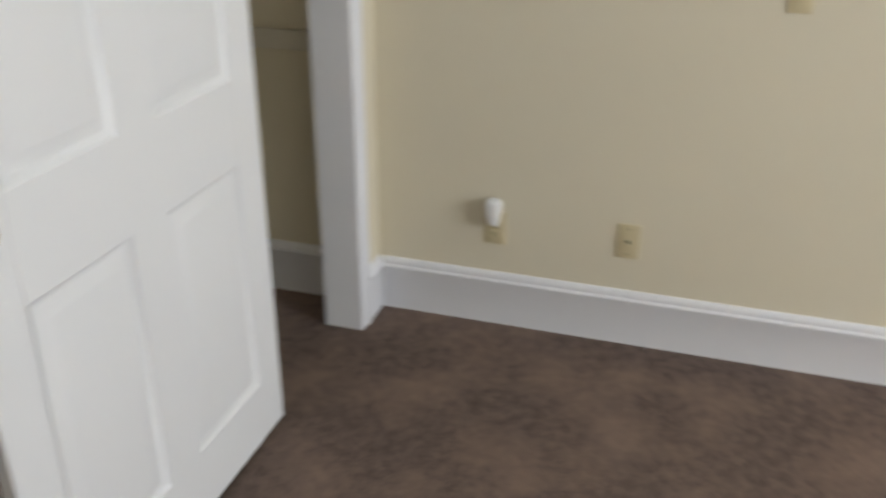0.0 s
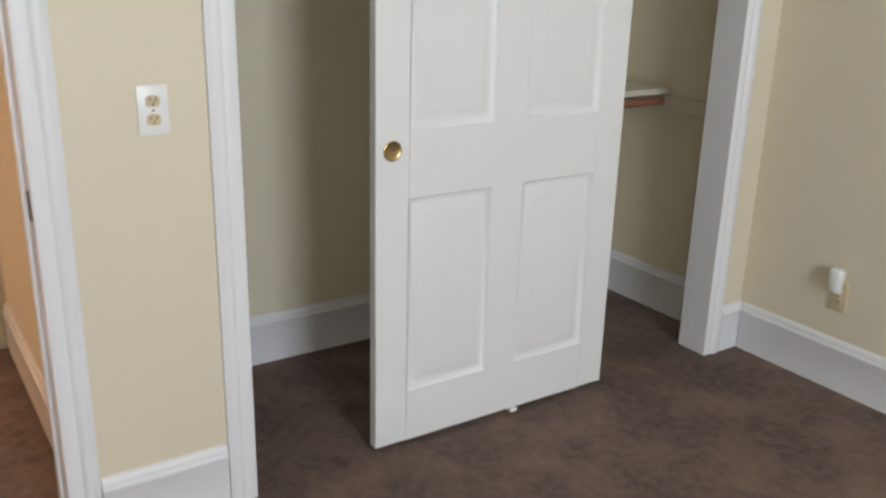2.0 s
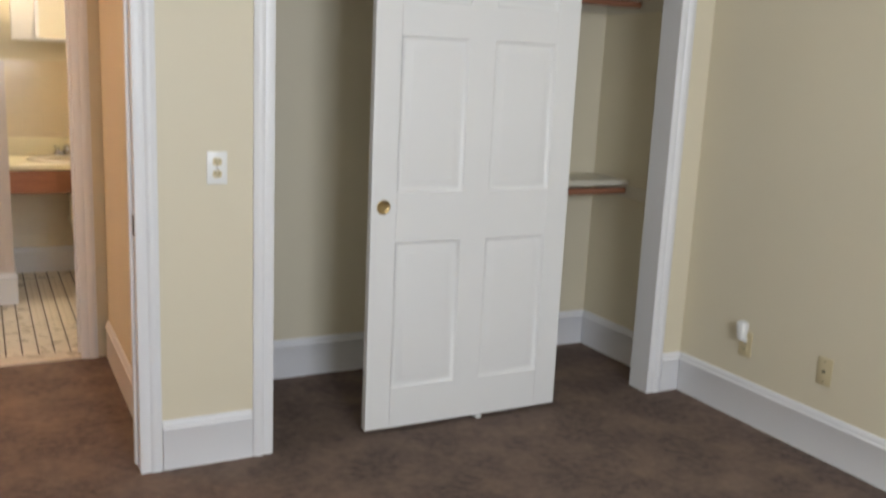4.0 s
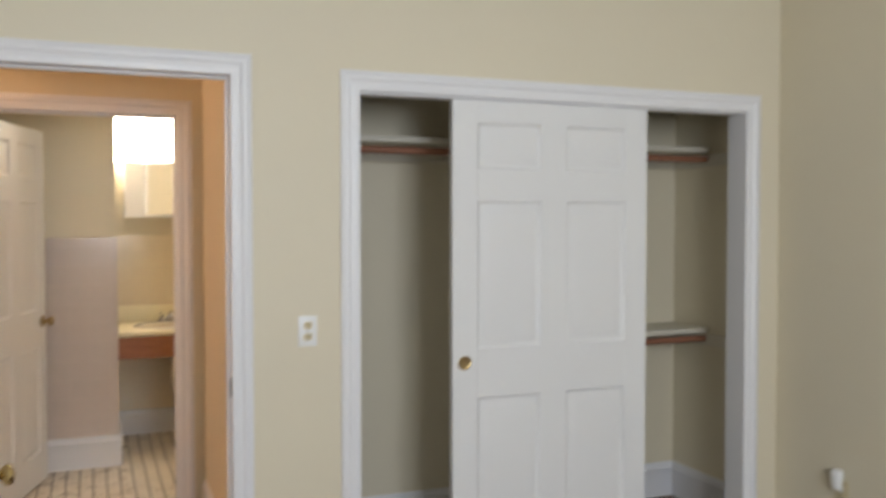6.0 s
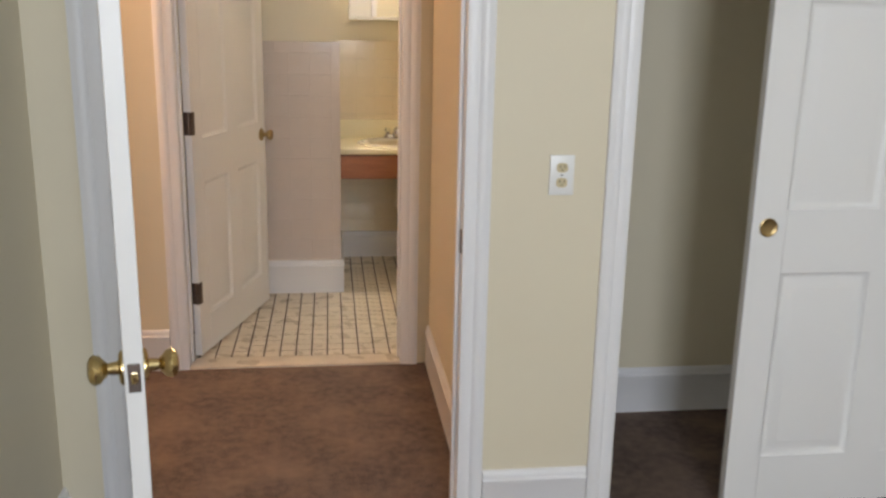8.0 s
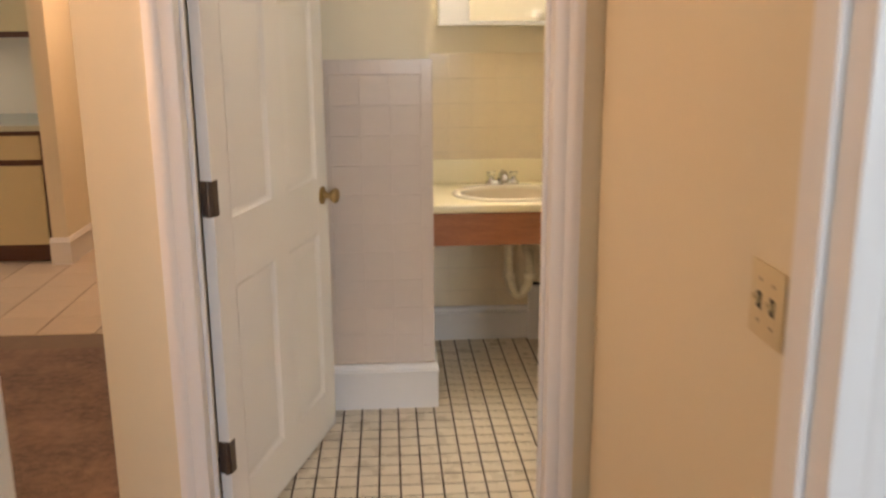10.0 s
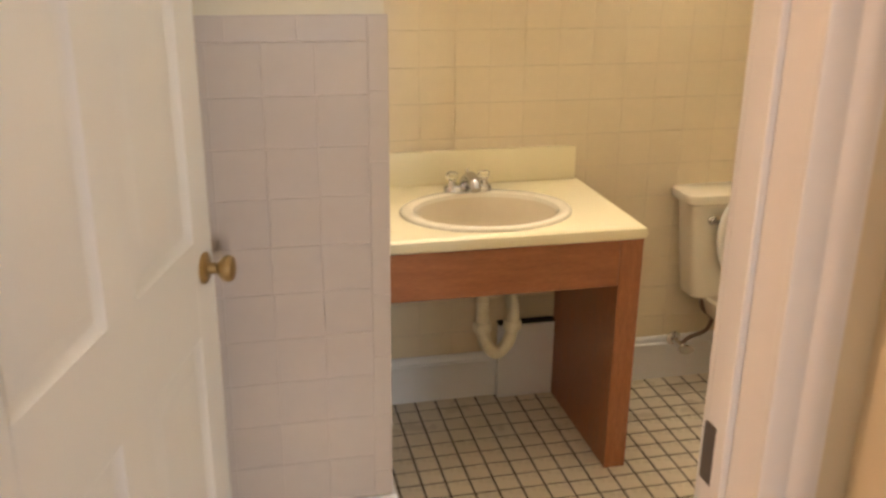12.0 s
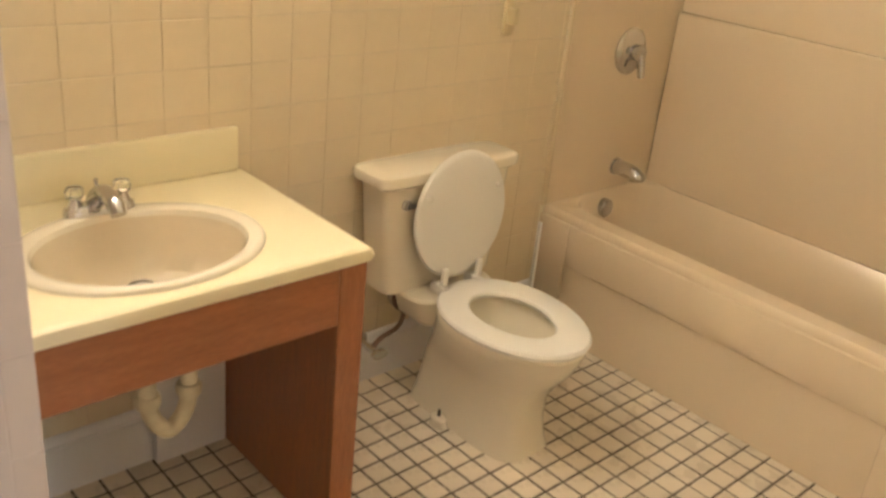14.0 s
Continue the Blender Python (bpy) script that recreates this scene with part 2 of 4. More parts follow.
def wall(name, boxes, material=M_WALL, label="cream painted plaster wall"):
    bm = bmesh.new()
    for b in boxes:
        bx(bm, *b)
    return solid(name, bm, material, label, "wall", kind="structure")


wall("wall_closet_side", [(XL - WT, DX0 - 0.02, 0, WT, 0, CEIL), (DX0 - 0.02, DX1 + 0.02, 0, WT, DH + 0.02, CEIL),
                          (DX1 + 0.02, CX0 - 0.02, 0, WT, 0, CEIL), (CX0 - 0.02, CX1 + 0.02, 0, WT, CH + 0.02, CEIL), (CX1 + 0.02, XR, 0, WT, 0, CEIL)])
wall("wall_bedroom_right", [(XR, XR + WT, YB, 0.80, 0, CEIL)])
wall("wall_bedroom_left", [(XL - WT, XL, YB, 0.0, 0, CEIL)])
W0, W1, WZ0, WZ1 = -0.40, 0.90, 1.28, 2.62
wall("wall_bedroom_rear", [(XL - WT, W0, YB - 0.16, YB, 0, CEIL), (W0, W1, YB - 0.16, YB, 0, WZ0), (W0, W1, YB - 0.16, YB, WZ1, CEIL), (W1, XR + WT, YB - 0.16, YB, 0, CEIL)])
wall("wall_closet_back", [(HX, XR + WT, 0.80, 0.92, 0, CEIL), (HX, HX + 0.10, WT, 0.80, 0, CEIL)])
wall("wall_hall_right", [(HX, HX + 0.10, 0.92, BY0, 0, CEIL)])
wall("wall_bathroom_front", [(HL, TX0 - 0.02, BY0, BY1, 0, CEIL), (TX0 - 0.02, TX1 + 0.02, BY0, BY1, TH + 0.02, CEIL), (TX1 + 0.02, BR + WT, BY0, BY1, 0, CEIL)])
wall("wall_passage", [(HL, HL + WT, BY1, 4.9, 0, CEIL)])
wall("wall_bathroom_back", [(HL + WT, BR + WT, BK, BK + WT, 0, CEIL)])
wall("wall_bathroom_end", [(BR, BR + WT, BY1, BK, 0, CEIL)])
wall("wall_bathroom_chase", [(HL + WT, CHX - 0.008, CHY + 0.008, BK, 0, CEIL)])
wall("wall_tub_foot", [(1.708, BR, BY1, 1.86, 0, CEIL)])
wall("wall_hall_left", [(-3.6, -3.48, 0.0, 3.0, 0, CEIL), (-3.6, XL - WT, 0.0, WT, 0, CEIL), (-5.2, -3.48, 3.0, 3.12, 0, CEIL)])
# the opening in the left wall is unseen, added to let the fill in
wall("wall_kitchen", [(-5.5, -2.765, 6.07, 6.19, 0, CEIL), (-5.5, -5.38, 3.0, 4.6, 0, CEIL), (-5.5, -5.38, 5.8, 6.07, 0, CEIL),
                      (-5.5, -5.38, 4.6, 5.8, 0, 0.95), (-5.5, -5.38, 4.6, 5.8, 2.15, CEIL)])
wall("wall_kitchen_end", [(-2.765, -2.66, 5.10, 8.2, 0, CEIL), (-2.66, HL + WT, 8.2, 8.32, 0, CEIL), (HL, HL + WT, 4.9, 8.2, 0, CEIL)])
solid("ceiling_bedroom", box(XL, XR, YB, 0, CEIL, CEIL + 0.1), M_CEIL, "flat pale painted plaster ceiling", "ceiling", kind="structure")
bm = bmesh.new()
bx(bm, -5.4, HX, WT, 8.2, HCEIL, HCEIL + 0.08)
solid("ceiling_hall", bm, M_WALL, "flat cream painted hall ceiling", "ceiling", kind="structure")
solid("ceiling_bathroom", box(HL + WT, BR, BY1, BK, HCEIL - 0.004, HCEIL + 0.06), M_CEIL, "flat pale bathroom ceiling", "ceiling", kind="structure")
solid("ceiling_closet", box(HX + 0.1, XR, WT, 0.80, HCEIL, HCEIL + 0.08), M_CEIL, "flat pale closet ceiling", "ceiling", kind="structure")
solid("roof_slab", box(-5.6, 2.8, YB - 0.2, 8.5, CEIL + 0.1, CEIL + 0.25), M_CEIL, "plain concrete roof slab above the rooms", "roof", kind="structure")
solid("ground", box(-60, 60, -60, 60, -0.5, -0.3), M_YARD, "dull green open ground outside", "ground", kind="structure")
bm = bmesh.new()
bx(bm, XL - WT, XR + WT, YB - 0.16, WT, -0.28, 0)
bx(bm, HX, XR + WT, WT, 0.92, -0.28, 0)
bx(bm, -3.6, HX, WT, BY0 + 0.01, -0.28, 0)
bx(bm, -3.6, HL, BY0 + 0.01, KL, -0.28, 0)
solid("floor_carpet", bm, M_CARPET, "worn brown cut-pile carpet with lighter trodden patches", "carpet", kind="structure")
solid("floor_kitchen", box(-5.5, HL, KL, 8.2, -0.28, -0.004), M_KGROUT, "brown grout bed of kitchen floor", "floor", kind="structure")
floor_bath = solid("floor_bathroom", box(HL + WT, BR, BY0 + 0.10, BK, -0.28, -0.0025), M_GROUT, "dark grout bed of small mosaic floor", "floor", kind="structure")
solid("threshold", box(TX0, TX1, BY0 - 0.01, BY0 + 0.105, -0.02, 0.012, 0.004), M_MARBLE, "worn beige marble threshold between carpet and tile", "threshold", kind="structure")


# ---- trim ----
def casing(name, x0, x1, h, y, s, jamb, label):
    """Moulded casing round an opening in a wall face at y; s = -1 when the face looks to -y. jamb: depth of the lining, 0 for none."""
    e = thing(name, (0, y, 0), label, "door casing", kind="structure")
    prof = [(0.0, 0.0), (0.0, 0.010), (0.004, 0.0125), (0.030, 0.014), (0.036, 0.0125), (0.042, 0.017), (0.050, 0.0205), (0.064, 0.0205), (0.069, 0.017), (0.077, 0.0145), (0.077, 0.0)]
    for q, sx in ((x0, -1), (x1, 1)):
        part("leg", loft(bmesh.new(), [[(q + sx * a, s * t, z if z == 0 else h + a) for a, t in prof] for z in (0, 1)]), M_TRIM, e)
    part("head", loft(bmesh.new(), [[(x0 - a, s * t, h + a) for a, t in prof], [(x1 + a, s * t, h + a) for a, t in prof]]), M_TRIM, e)
    if jamb:
        d = -s * jamb
        p, q = min(0, d), max(0, d)
        part("jamb", box(x0 - 0.02, x0, p, q, 0, h, 0.001), M_TRIM, e)
        part("jamb", box(x1, x1 + 0.02, p, q, 0, h, 0.001), M_TRIM, e)
        part("jamb_head", box(x0 - 0.02, x1 + 0.02, p, q, h, h + 0.02, 0.001), M_TRIM, e)
    return e


closet_trim = casing("trim_closet", CX0, CX1, CH, 0, -1, WT, "white painted moulded casing round closet opening")
part("track", box(CX0, CX1, 0.012, 0.085, CH - 0.009, CH, 0.002), M_TRIM, closet_trim, "white sliding track fascia")
bed_trim = casing("trim_bedroom_door", DX0, DX1, DH, 0, -1, WT, "white painted moulded casing round bedroom doorway")
casing("trim_bedroom_door_hall", DX0, DX1, DH, WT, 1, 0, "white painted casing on the hall face of the doorway")
bath_trim = casing("trim_bathroom_door", TX0, TX1, TH, BY0, -1, WT, "cream-white painted moulded casing round bathroom doorway")
casing("trim_bathroom_door_inner", TX0, TX1, TH, BY1, 1, 0, "white painted casing on the inner face of the bathroom doorway")
for e, x0, x1, h, y0, y1 in ((bed_trim, DX0, DX1, DH, 0.045, 0.075), (bath_trim, TX0, TX1, TH, 0.055, 0.080)):
    bm = bmesh.new()
    bx(bm, x0, x0 + 0.011, y0, y1, 0.012, h - 0.011, 0.002)
    bx(bm, x1 - 0.011, x1, y0, y1, 0.012, h - 0.011, 0.002)
    bx(bm, x0, x1, y0, y1, h - 0.011, h, 0.002)
    part("stop", bm, M_TRIM, e)
# strike plates
part("strike_plate", box(DX1 - 0.0025, DX1 + 0.001, 0.008, 0.036, 0.878, 0.948, 0.001), M_STEEL, bed_trim, "dark steel strike plate")
part("strike_plate", box(TX1 - 0.0035, TX1 + 0.001, 0.082, 0.1195, 0.900, 0.985, 0.001), M_STEEL, bath_trim, "dark steel strike plate")


def base(name, p, q, side, h=BASE):
    """A baseboard with a moulded cap from p to q (x, y); side: the unit direction into the room."""
    prof = [(0.0, 0.0), (0.015, 0.0), (0.015, h - 0.045), (0.0185, h - 0.040), (0.0185, h - 0.030), (0.013, h - 0.024), (0.0135, h - 0.013), (0.008, h - 0.003), (0.004, h), (0.0, h)]
    bm = loft(bmesh.new(), [[(e[0] + side[0] * t, e[1] + side[1] * t, z) for t, z in prof] for e in (p, q)])
    return solid(name, bm, M_TRIM, "tall white painted baseboard with moulded cap", "baseboard", "baseboards", "structure")


base("baseboard", (DX1 + 0.08, 0), (CX0 - 0.08, 0), (0, -1))
base("baseboard", (CX1 + 0.08, 0), (XR, 0), (0, -1))
base("baseboard", (XR, YB), (XR, -0.02), (-1, 0))
base("baseboard", (XL, YB), (XL, 0), (1, 0))
base("baseboard", (HX + 0.1, 0.80), (XR, 0.80), (0, -1))
base("baseboard", (XR, WT), (XR, 0.78), (-1, 0))
base("baseboard", (HX + 0.1, WT), (HX + 0.1, 0.78), (1, 0))
base("baseboard", (HX, WT), (HX, BY0 - 0.02), (-1, 0))
base("baseboard", (HL, BY0), (TX0 - 0.08, BY0), (0, -1))
base("baseboard", (HL, BY0 - 0.014), (HL, 5.6), (-1, 0))
base("baseboard", (-2.78, 5.10), (-2.645, 5.10), (0, -1))
base("baseboard", (-2.66, 5.10), (-2.66, 8.2), (1, 0))
base("baseboard", (-3.48, WT), (-3.48, 3.0), (1, 0))
base("baseboard", (HL + WT, CHY), (CHX + 0.012, CHY), (0, -1), 0.195)
base("baseboard", (CHX, CHY), (CHX, BK), (1, 0), 0.195)
base("baseboard", (CHX + 0.02, BK), (1.708, BK), (0, -1), 0.175)


# ---- doors ----
def door_leaf(w, h, parent, t=0.035):
    """A six-panel moulded door leaf: x from 0 to w, y from 0 to t, z from 0 to h, under parent."""
    st = 0.110
    pw = (w - 2 * st - 0.118) / 2
    mu = w - 2 * st - 2 * pw
    xs = [(st, st + pw), (st + pw + mu, w - st)]
    k = h / 2.015
    zs = [(0.172 * k, 0.792 * k), (0.992 * k, 1.605 * k), (1.735 * k, 1.925 * k)]
    bm = bmesh.new()
    bx(bm, 0, st, 0, t, 0, h, 0.002)
    bx(bm, w - st, w, 0, t, 0, h, 0.002)
    bx(bm, st + pw, st + pw + mu, 0, t, zs[0][0], zs[2][1])
    edges = [0, zs[0][0], zs[0][1], zs[1][0], zs[1][1], zs[2][0], zs[2][1], h]
    for a, b in ((0, 1), (2, 3), (4, 5), (6, 7)):
        for x0, x1 in ((st, w - st),) if a in (0, 6) else xs:
            bx(bm, x0, x1, 0, t, edges[a], edges[b])
    bmesh.ops.remove_doubles(bm, verts=bm.verts, dist=0.0002)
    slab = part("slab", bm, M_DOOR, parent)
    for x0, x1 in xs:
        for z0, z1 in zs:
            bm = bmesh.new()
            for y, s in ((0, 1), (t, -1)):
                rings = []
                for inset, deep in ((0, 0), (0.008, 0.0080), (0.016, 0.0115), (0.022, 0.0115), (0.048, 0.0020), (0.053, 0.0015)):
                    yy = y + s * deep
                    rings.append([(x0 + inset, yy, z0 + inset), (x1 - inset, yy, z0 + inset), (x1 - inset, yy, z1 - inset), (x0 + inset, yy, z1 - inset)])
                loft(bm, rings, (False, True))
            part("panel", bm, M_DOOR, slab)
    return slab


def knob(parent, at, out, material=M_BRASS, name="knob"):
    """A round door knob with its rose; out: the direction it stands out."""
    bm = bmesh.new()
    turned(bm, at, out, [(0, 0.033), (0.004, 0.033), (0.008, 0.028), (0.010, 0.013), (0.028, 0.011), (0.034, 0.017), (0.042, 0.026), (0.052, 0.0285), (0.060, 0.024), (0.064, 0.013), (0.065, 0.0)])
    return part(name, bm, material, parent)


def hinge(parent, x, y, z, s=1):
    bm = bmesh.new()
    bx(bm, x - 0.003, x + 0.034, y, y + 0.003 * s if s > 0 else y + 0.0001, z - 0.05, z + 0.05)
    for i in range(5):
        turned(bm, (x - 0.004, y + 0.004 * s, z - 0.05 + i * 0.0202), (0, 0, 1), [(0, 0.006), (0.0192, 0.006)], 10)
    return part("hinge", bm, M_STEEL, parent, "dark steel butt hinge")


# closet slider
cd = thing("closet_door", (0.883, 0.014, 0.018), "white six-panel sliding closet door with brass pull, half open", "closet door", kind="structure")
door_leaf(0.928, 2.0, cd)
bm = bmesh.new()
turned(bm, (0.053, 0.0, 0.930), (0, -1, 0), [(-0.0005, 0.029), (0.0035, 0.029), (0.0045, 0.0265), (0.003, 0.024), (0.0012, 0.015), (0.0006, 0.0)], 32)
part("flush_pull", bm, M_OLDBRASS, cd, "round dished brass finger pull")
part("floor_guide", box(0.52, 0.548, -0.006, 0.041, -0.017, -0.004, 0.002), M_PLASTIC, cd, "small white plastic floor guide")

# bedroom door, open into the bedroom
ang = -math.degrees(math.atan2(0.905, 0.205))
bd = thing("door_bedroom", (DX0 + 0.012, -0.008, 0.014), "white six-panel bedroom door standing open, brass knobs", "door", kind="structure", turn=ang)
slab = door_leaf(0.914, 2.03, bd)
knob(bd, (0.854, 0.035, 0.872), (0, 1, 0))
knob(bd, (0.854, 0.0, 0.872), (0, -1, 0))
part("latch_plate", box(0.9135, 0.9165, 0.006, 0.029, 0.844, 0.900, 0.001), M_CHROME, bd, "bright latch plate in the door edge")
part("latch_bolt", box(0.914, 0.924, 0.011, 0.024, 0.862, 0.882, 0.003), M_BRASS, bd)
for z in (0.25, 1.01, 1.80):
    bm = bmesh.new()
    turned(bm, (-0.004, -0.006, z - 0.05), (0, 0, 1), [(0, 0.007), (0.1, 0.007)], 12)
    bx(bm, -0.003, -0.0003, 0.0, 0.032, z - 0.05, z + 0.05)
    part("hinge", bm, M_STEEL, bd, "dark steel butt hinge")

# bathroom door, open into the bathroom
ang = 74.0
td = thing("door_bathroom", (TX0 + 0.038, BY1 + 0.006, 0.014), "white six-panel bathroom door standing open with aged brass knob", "door", kind="structure", turn=ang)
door_leaf(0.914, 2.03, td)
knob(td, (0.854, 0.0, 0.93), (0, -1, 0), M_OLDBRASS)
knob(td, (0.854, 0.035, 0.93), (0, 1, 0), M_OLDBRASS)
part("latch_plate", box(0.9135, 0.9165, 0.006, 0.029, 0.90, 0.956, 0.001), M_CHROME, td)
for z in (0.30, 1.072, 1.83):
    bm = bmesh.new()
    turned(bm, (-0.006, 0.010, z - 0.05), (0, 0, 1), [(0, 0.007), (0.1, 0.007)], 12)
    bx(bm, -0.004, -0.0004, 0.0, 0.034, z - 0.05, z + 0.05)
    bx(bm, -0.001, 0.030, -0.0022, -0.0002, z - 0.05, z + 0.05)
    part("hinge", bm, M_STEEL, td, "dark steel butt hinge")


# ---- windows that give the daylight ----
def window(name, x0, x1, z0, z1, y):
    e = thing(name, ((x0 + x1) / 2, y, z0), "white framed sash window in the bedroom wall", "window", kind="structure")
    w, h = (x1 - x0) / 2, z1 - z0
    bm = bmesh.new()
    bx(bm, -w, -w + 0.05, -0.10, -0.04, 0, h)
    bx(bm, w - 0.05, w, -0.10, -0.04, 0, h)
    bx(bm, -w + 0.05, w - 0.05, -0.10, -0.04, 0, 0.05)
    bx(bm, -w + 0.05, w - 0.05, -0.10, -0.04, h - 0.05, h)
    bx(bm, -w + 0.05, w - 0.05, -0.09, -0.05, h / 2 - 0.02, h / 2 + 0.02)
    part("window_frame", bm, M_TRIM, e)
    part("window_sill", box(-w - 0.05, w + 0.05, -0.03, 0.05, -0.03, -0.002, 0.004), M_TRIM, e)
    for a, b in ((0.05, h / 2 - 0.02), (h / 2 + 0.02, h - 0.05)):
        pane = part("pane", box(-w + 0.05, w - 0.05, -0.073, -0.067, a, b), M_GLASS, e)
        pane.visible_shadow = False


window("window_1", W0, W1, WZ0, WZ1, YB)


# ---- plates on the walls ----
def plate(name, at, turn, w, h, material, label, kindof):
    """A wall plate, face towards local -y."""
    e = thing(name, at, label, "wall plate", turn=turn)
    part("plate", box(-w / 2, w / 2, -0.0055, 0.0, -h / 2, h / 2, 0.002, 2), material, e)
    if kindof == "outlet":
        for z in (0.0215, -0.0215):
            bm = bmesh.new()
            loft(bm, [oval(0, 0, 0, 0.0165, 0.014, 24, 3.0), oval(0, 0, 0.003, 0.016, 0.0135, 24, 3.0)])
            bmesh.ops.rotate(bm, verts=bm.verts, cent=(0, 0, 0), matrix=Matrix.Rotation(radians(90), 3, "X"))
            bmesh.ops.translate(bm, verts=bm.verts, vec=(0, -0.0053, z))
            face = part("socket_face", bm, M_IVORY, e, "ivory socket face")
            bm = bmesh.new()
            bx(bm, -0.0075, -0.005, -0.0092, -0.0080, z + 0.000, z + 0.008)
            bx(bm, 0.005, 0.0075, -0.0092, -0.0080, z + 0.000, z + 0.008)
            turned(bm, (0, -0.0080, z - 0.006), (0, -1, 0), [(0, 0.0025), (0.0012, 0.0025)], 10)
            part("slots", bm, M_DARK, face)
        bm = bmesh.new()
        turned(bm, (0, -0.005, 0), (0, -1, 0), [(0, 0.003), (0.0012, 0.003), (0.0018, 0.001)], 12)
        part("screw", bm, M_STEEL, e)
    elif kindof == "jack":
        bm = bmesh.new()
        turned(bm, (0, -0.005, 0), (0, -1, 0), [(0, 0.0055), (0.006, 0.0055), (0.0065, 0.003)], 14)
        part("jack", bm, M_DARK, e)
        for z in (0.042, -0.042):
            bm = bmesh.new()
            turned(bm, (0, -0.005, z), (0, -1, 0), [(0, 0.003), (0.0012, 0.003)], 10)
            part("screw", bm, M_STEEL, e)
    elif kindof == "switch":
        for x in (-0.023, 0.023):
            bm = bmesh.new()
            bx(bm, x - 0.006, x + 0.006, -0.0075, -0.004, -0.013, 0.013, 0.001)
            tgl = part("toggle_slot", bm, M_DARK, e)
            bm = bmesh.new()
            loft(bm, [[(x - 0.0045, -0.0075, -0.004), (x + 0.0045, -0.0075, -0.004), (x + 0.0045, -0.0075, 0.007), (x - 0.0045, -0.0075, 0.007)],
                      [(x - 0.0035, -0.018, 0.004), (x + 0.0035, -0.018, 0.004), (x + 0.0035, -0.018, 0.010), (x - 0.0035, -0.018, 0.010)]])
            part("toggle", bm, M_IVORY, tgl)
            for z in (0.032, -0.032):
                bm = bmesh.new()
                turned(bm, (x, -0.005, z), (0, -1, 0), [(0, 0.003), (0.0012, 0.003)], 10)
                part("screw", bm, M_STEEL, e)
    return e


plate("wall_outlet", (0.283, -0.0005, 1.112), 0, 0.072, 0.116, M_PLASTIC, "white duplex outlet plate on cream wall", "outlet")
plate("wall_outlet", (XR - 0.0005, -0.406, 0.349), -90, 0.070, 0.114, M_IVORY, "ivory duplex outlet plate above baseboard", "outlet")
fresh = thing("plug_in_freshener", (XR - 0.006, -0.406, 0.412), "white plug-in device in a wall outlet", "air freshener", turn=-90)
bm = bmesh.new()
loft(bm, [oval(0, -0.026, z, rx, ry, 24, 2.6) for z, rx, ry in ((-0.040, 0.014, 0.014), (-0.030, 0.019, 0.018), (0.002, 0.024, 0.022), (0.026, 0.027, 0.024), (0.040, 0.024, 0.021), (0.046, 0.016, 0.014))])
part("body", bm, M_PLASTIC, fresh)
part("plug", box(-0.012, 0.012, -0.008, 0.0, -0.056, -0.03, 0.001), M_PLASTIC, fresh)
plate("cable_outlet", (XR - 0.0005, -0.831, 0.360), -90, 0.070, 0.114, M_IVORY, "ivory cable jack plate above baseboard", "jack")
plate("intercom_plate", (XR - 0.0005, -1.21, 1.14), -90, 0.06, 0.12, M_IVORY, "ivory blank plate on cream wall", "blank")
plate("light_switch", (HX - 0.0005, 0.324, 1.135), -90, 0.116, 0.116, M_IVORY, "ivory double light switch on hall wall", "switch")


# ---- closet fittings ----
def rod_shelf(name, x0, x1, z, label):
    e = thing(name, ((x0 + x1) / 2, 0.795, z), label, "closet shelf")
    w = (x1 - x0) / 2
    part("shelf", box(-w, w, -0.315, 0, 0, 0.019, 0.002), M_SHELF, e)
    part("cleat", box(-w, w, -0.019, 0, -0.07, -0.001, 0.001), M_SHELF, e)
    bm = bmesh.new()
    turned(bm, (-w, -0.29, -0.038), (1, 0, 0), [(0, 0.017), (2 * w, 0.017)], 20)
    part("rod", bm, M_ROD, e, "reddish brown wooden hanging rod")
    if x1 > 2:
        part("side_cleat", box(w - 0.002, w + 0.018, -0.58, -0.02, -0.075, -0.012, 0.002), M_SHELF, e)
    part("front_edge", box(-w, w, -0.323, -0.315, -0.005, 0.022, 0.002), M_SHELF, e)
    return e


rod_shelf("closet_shelf", HX + 0.101, 1.35, 1.885, "painted closet shelf with wooden hanging rod below")
rod_shelf("closet_shelf", 1.36, XR - 0.02, 1.885, "painted closet shelf with wooden hanging rod below")
rod_shelf("closet_shelf", 1.66, XR - 0.02, 0.950, "lower painted closet shelf with wooden rod")

# ---- hall lamp ----
hl = thing("ceiling_lamp", (-1.90, 1.22, HCEIL), "lit round glass ceiling lamp in the hall", "ceiling lamp")
bm = bmesh.new()
turned(bm, (0, 0, 0), (0, 0, -1), [(0, 0.08), (0.02, 0.08), (0.03, 0.055), (0.10, 0.05)], 32)
part("base", bm, M_BRASS, hl)
bm = bmesh.new()
turned(bm, (0, 0, -0.101), (0, 0, -1), [(0, 0.05), (0.02, 0.07), (0.06, 0.11), (0.11, 0.125), (0.16, 0.115), (0.20, 0.08), (0.225, 0.0)], 32)
part("globe", bm, M_HALLLAMP, hl, "glowing frosted glass shade")
# unseen lamp, added to throw warm light on the far passage wall
kl = thing("kitchen_lamp", (-1.95, 5.0, HCEIL), "unseen round ceiling lamp added to brighten the passage", "ceiling lamp")
bm = bmesh.new()
turned(bm, (0, 0, 0), (0, 0, -1), [(0, 0.14), (0.03, 0.14), (0.07, 0.11), (0.09, 0.0)], 32)
part("globe", bm, M_HALLLAMP, kl)

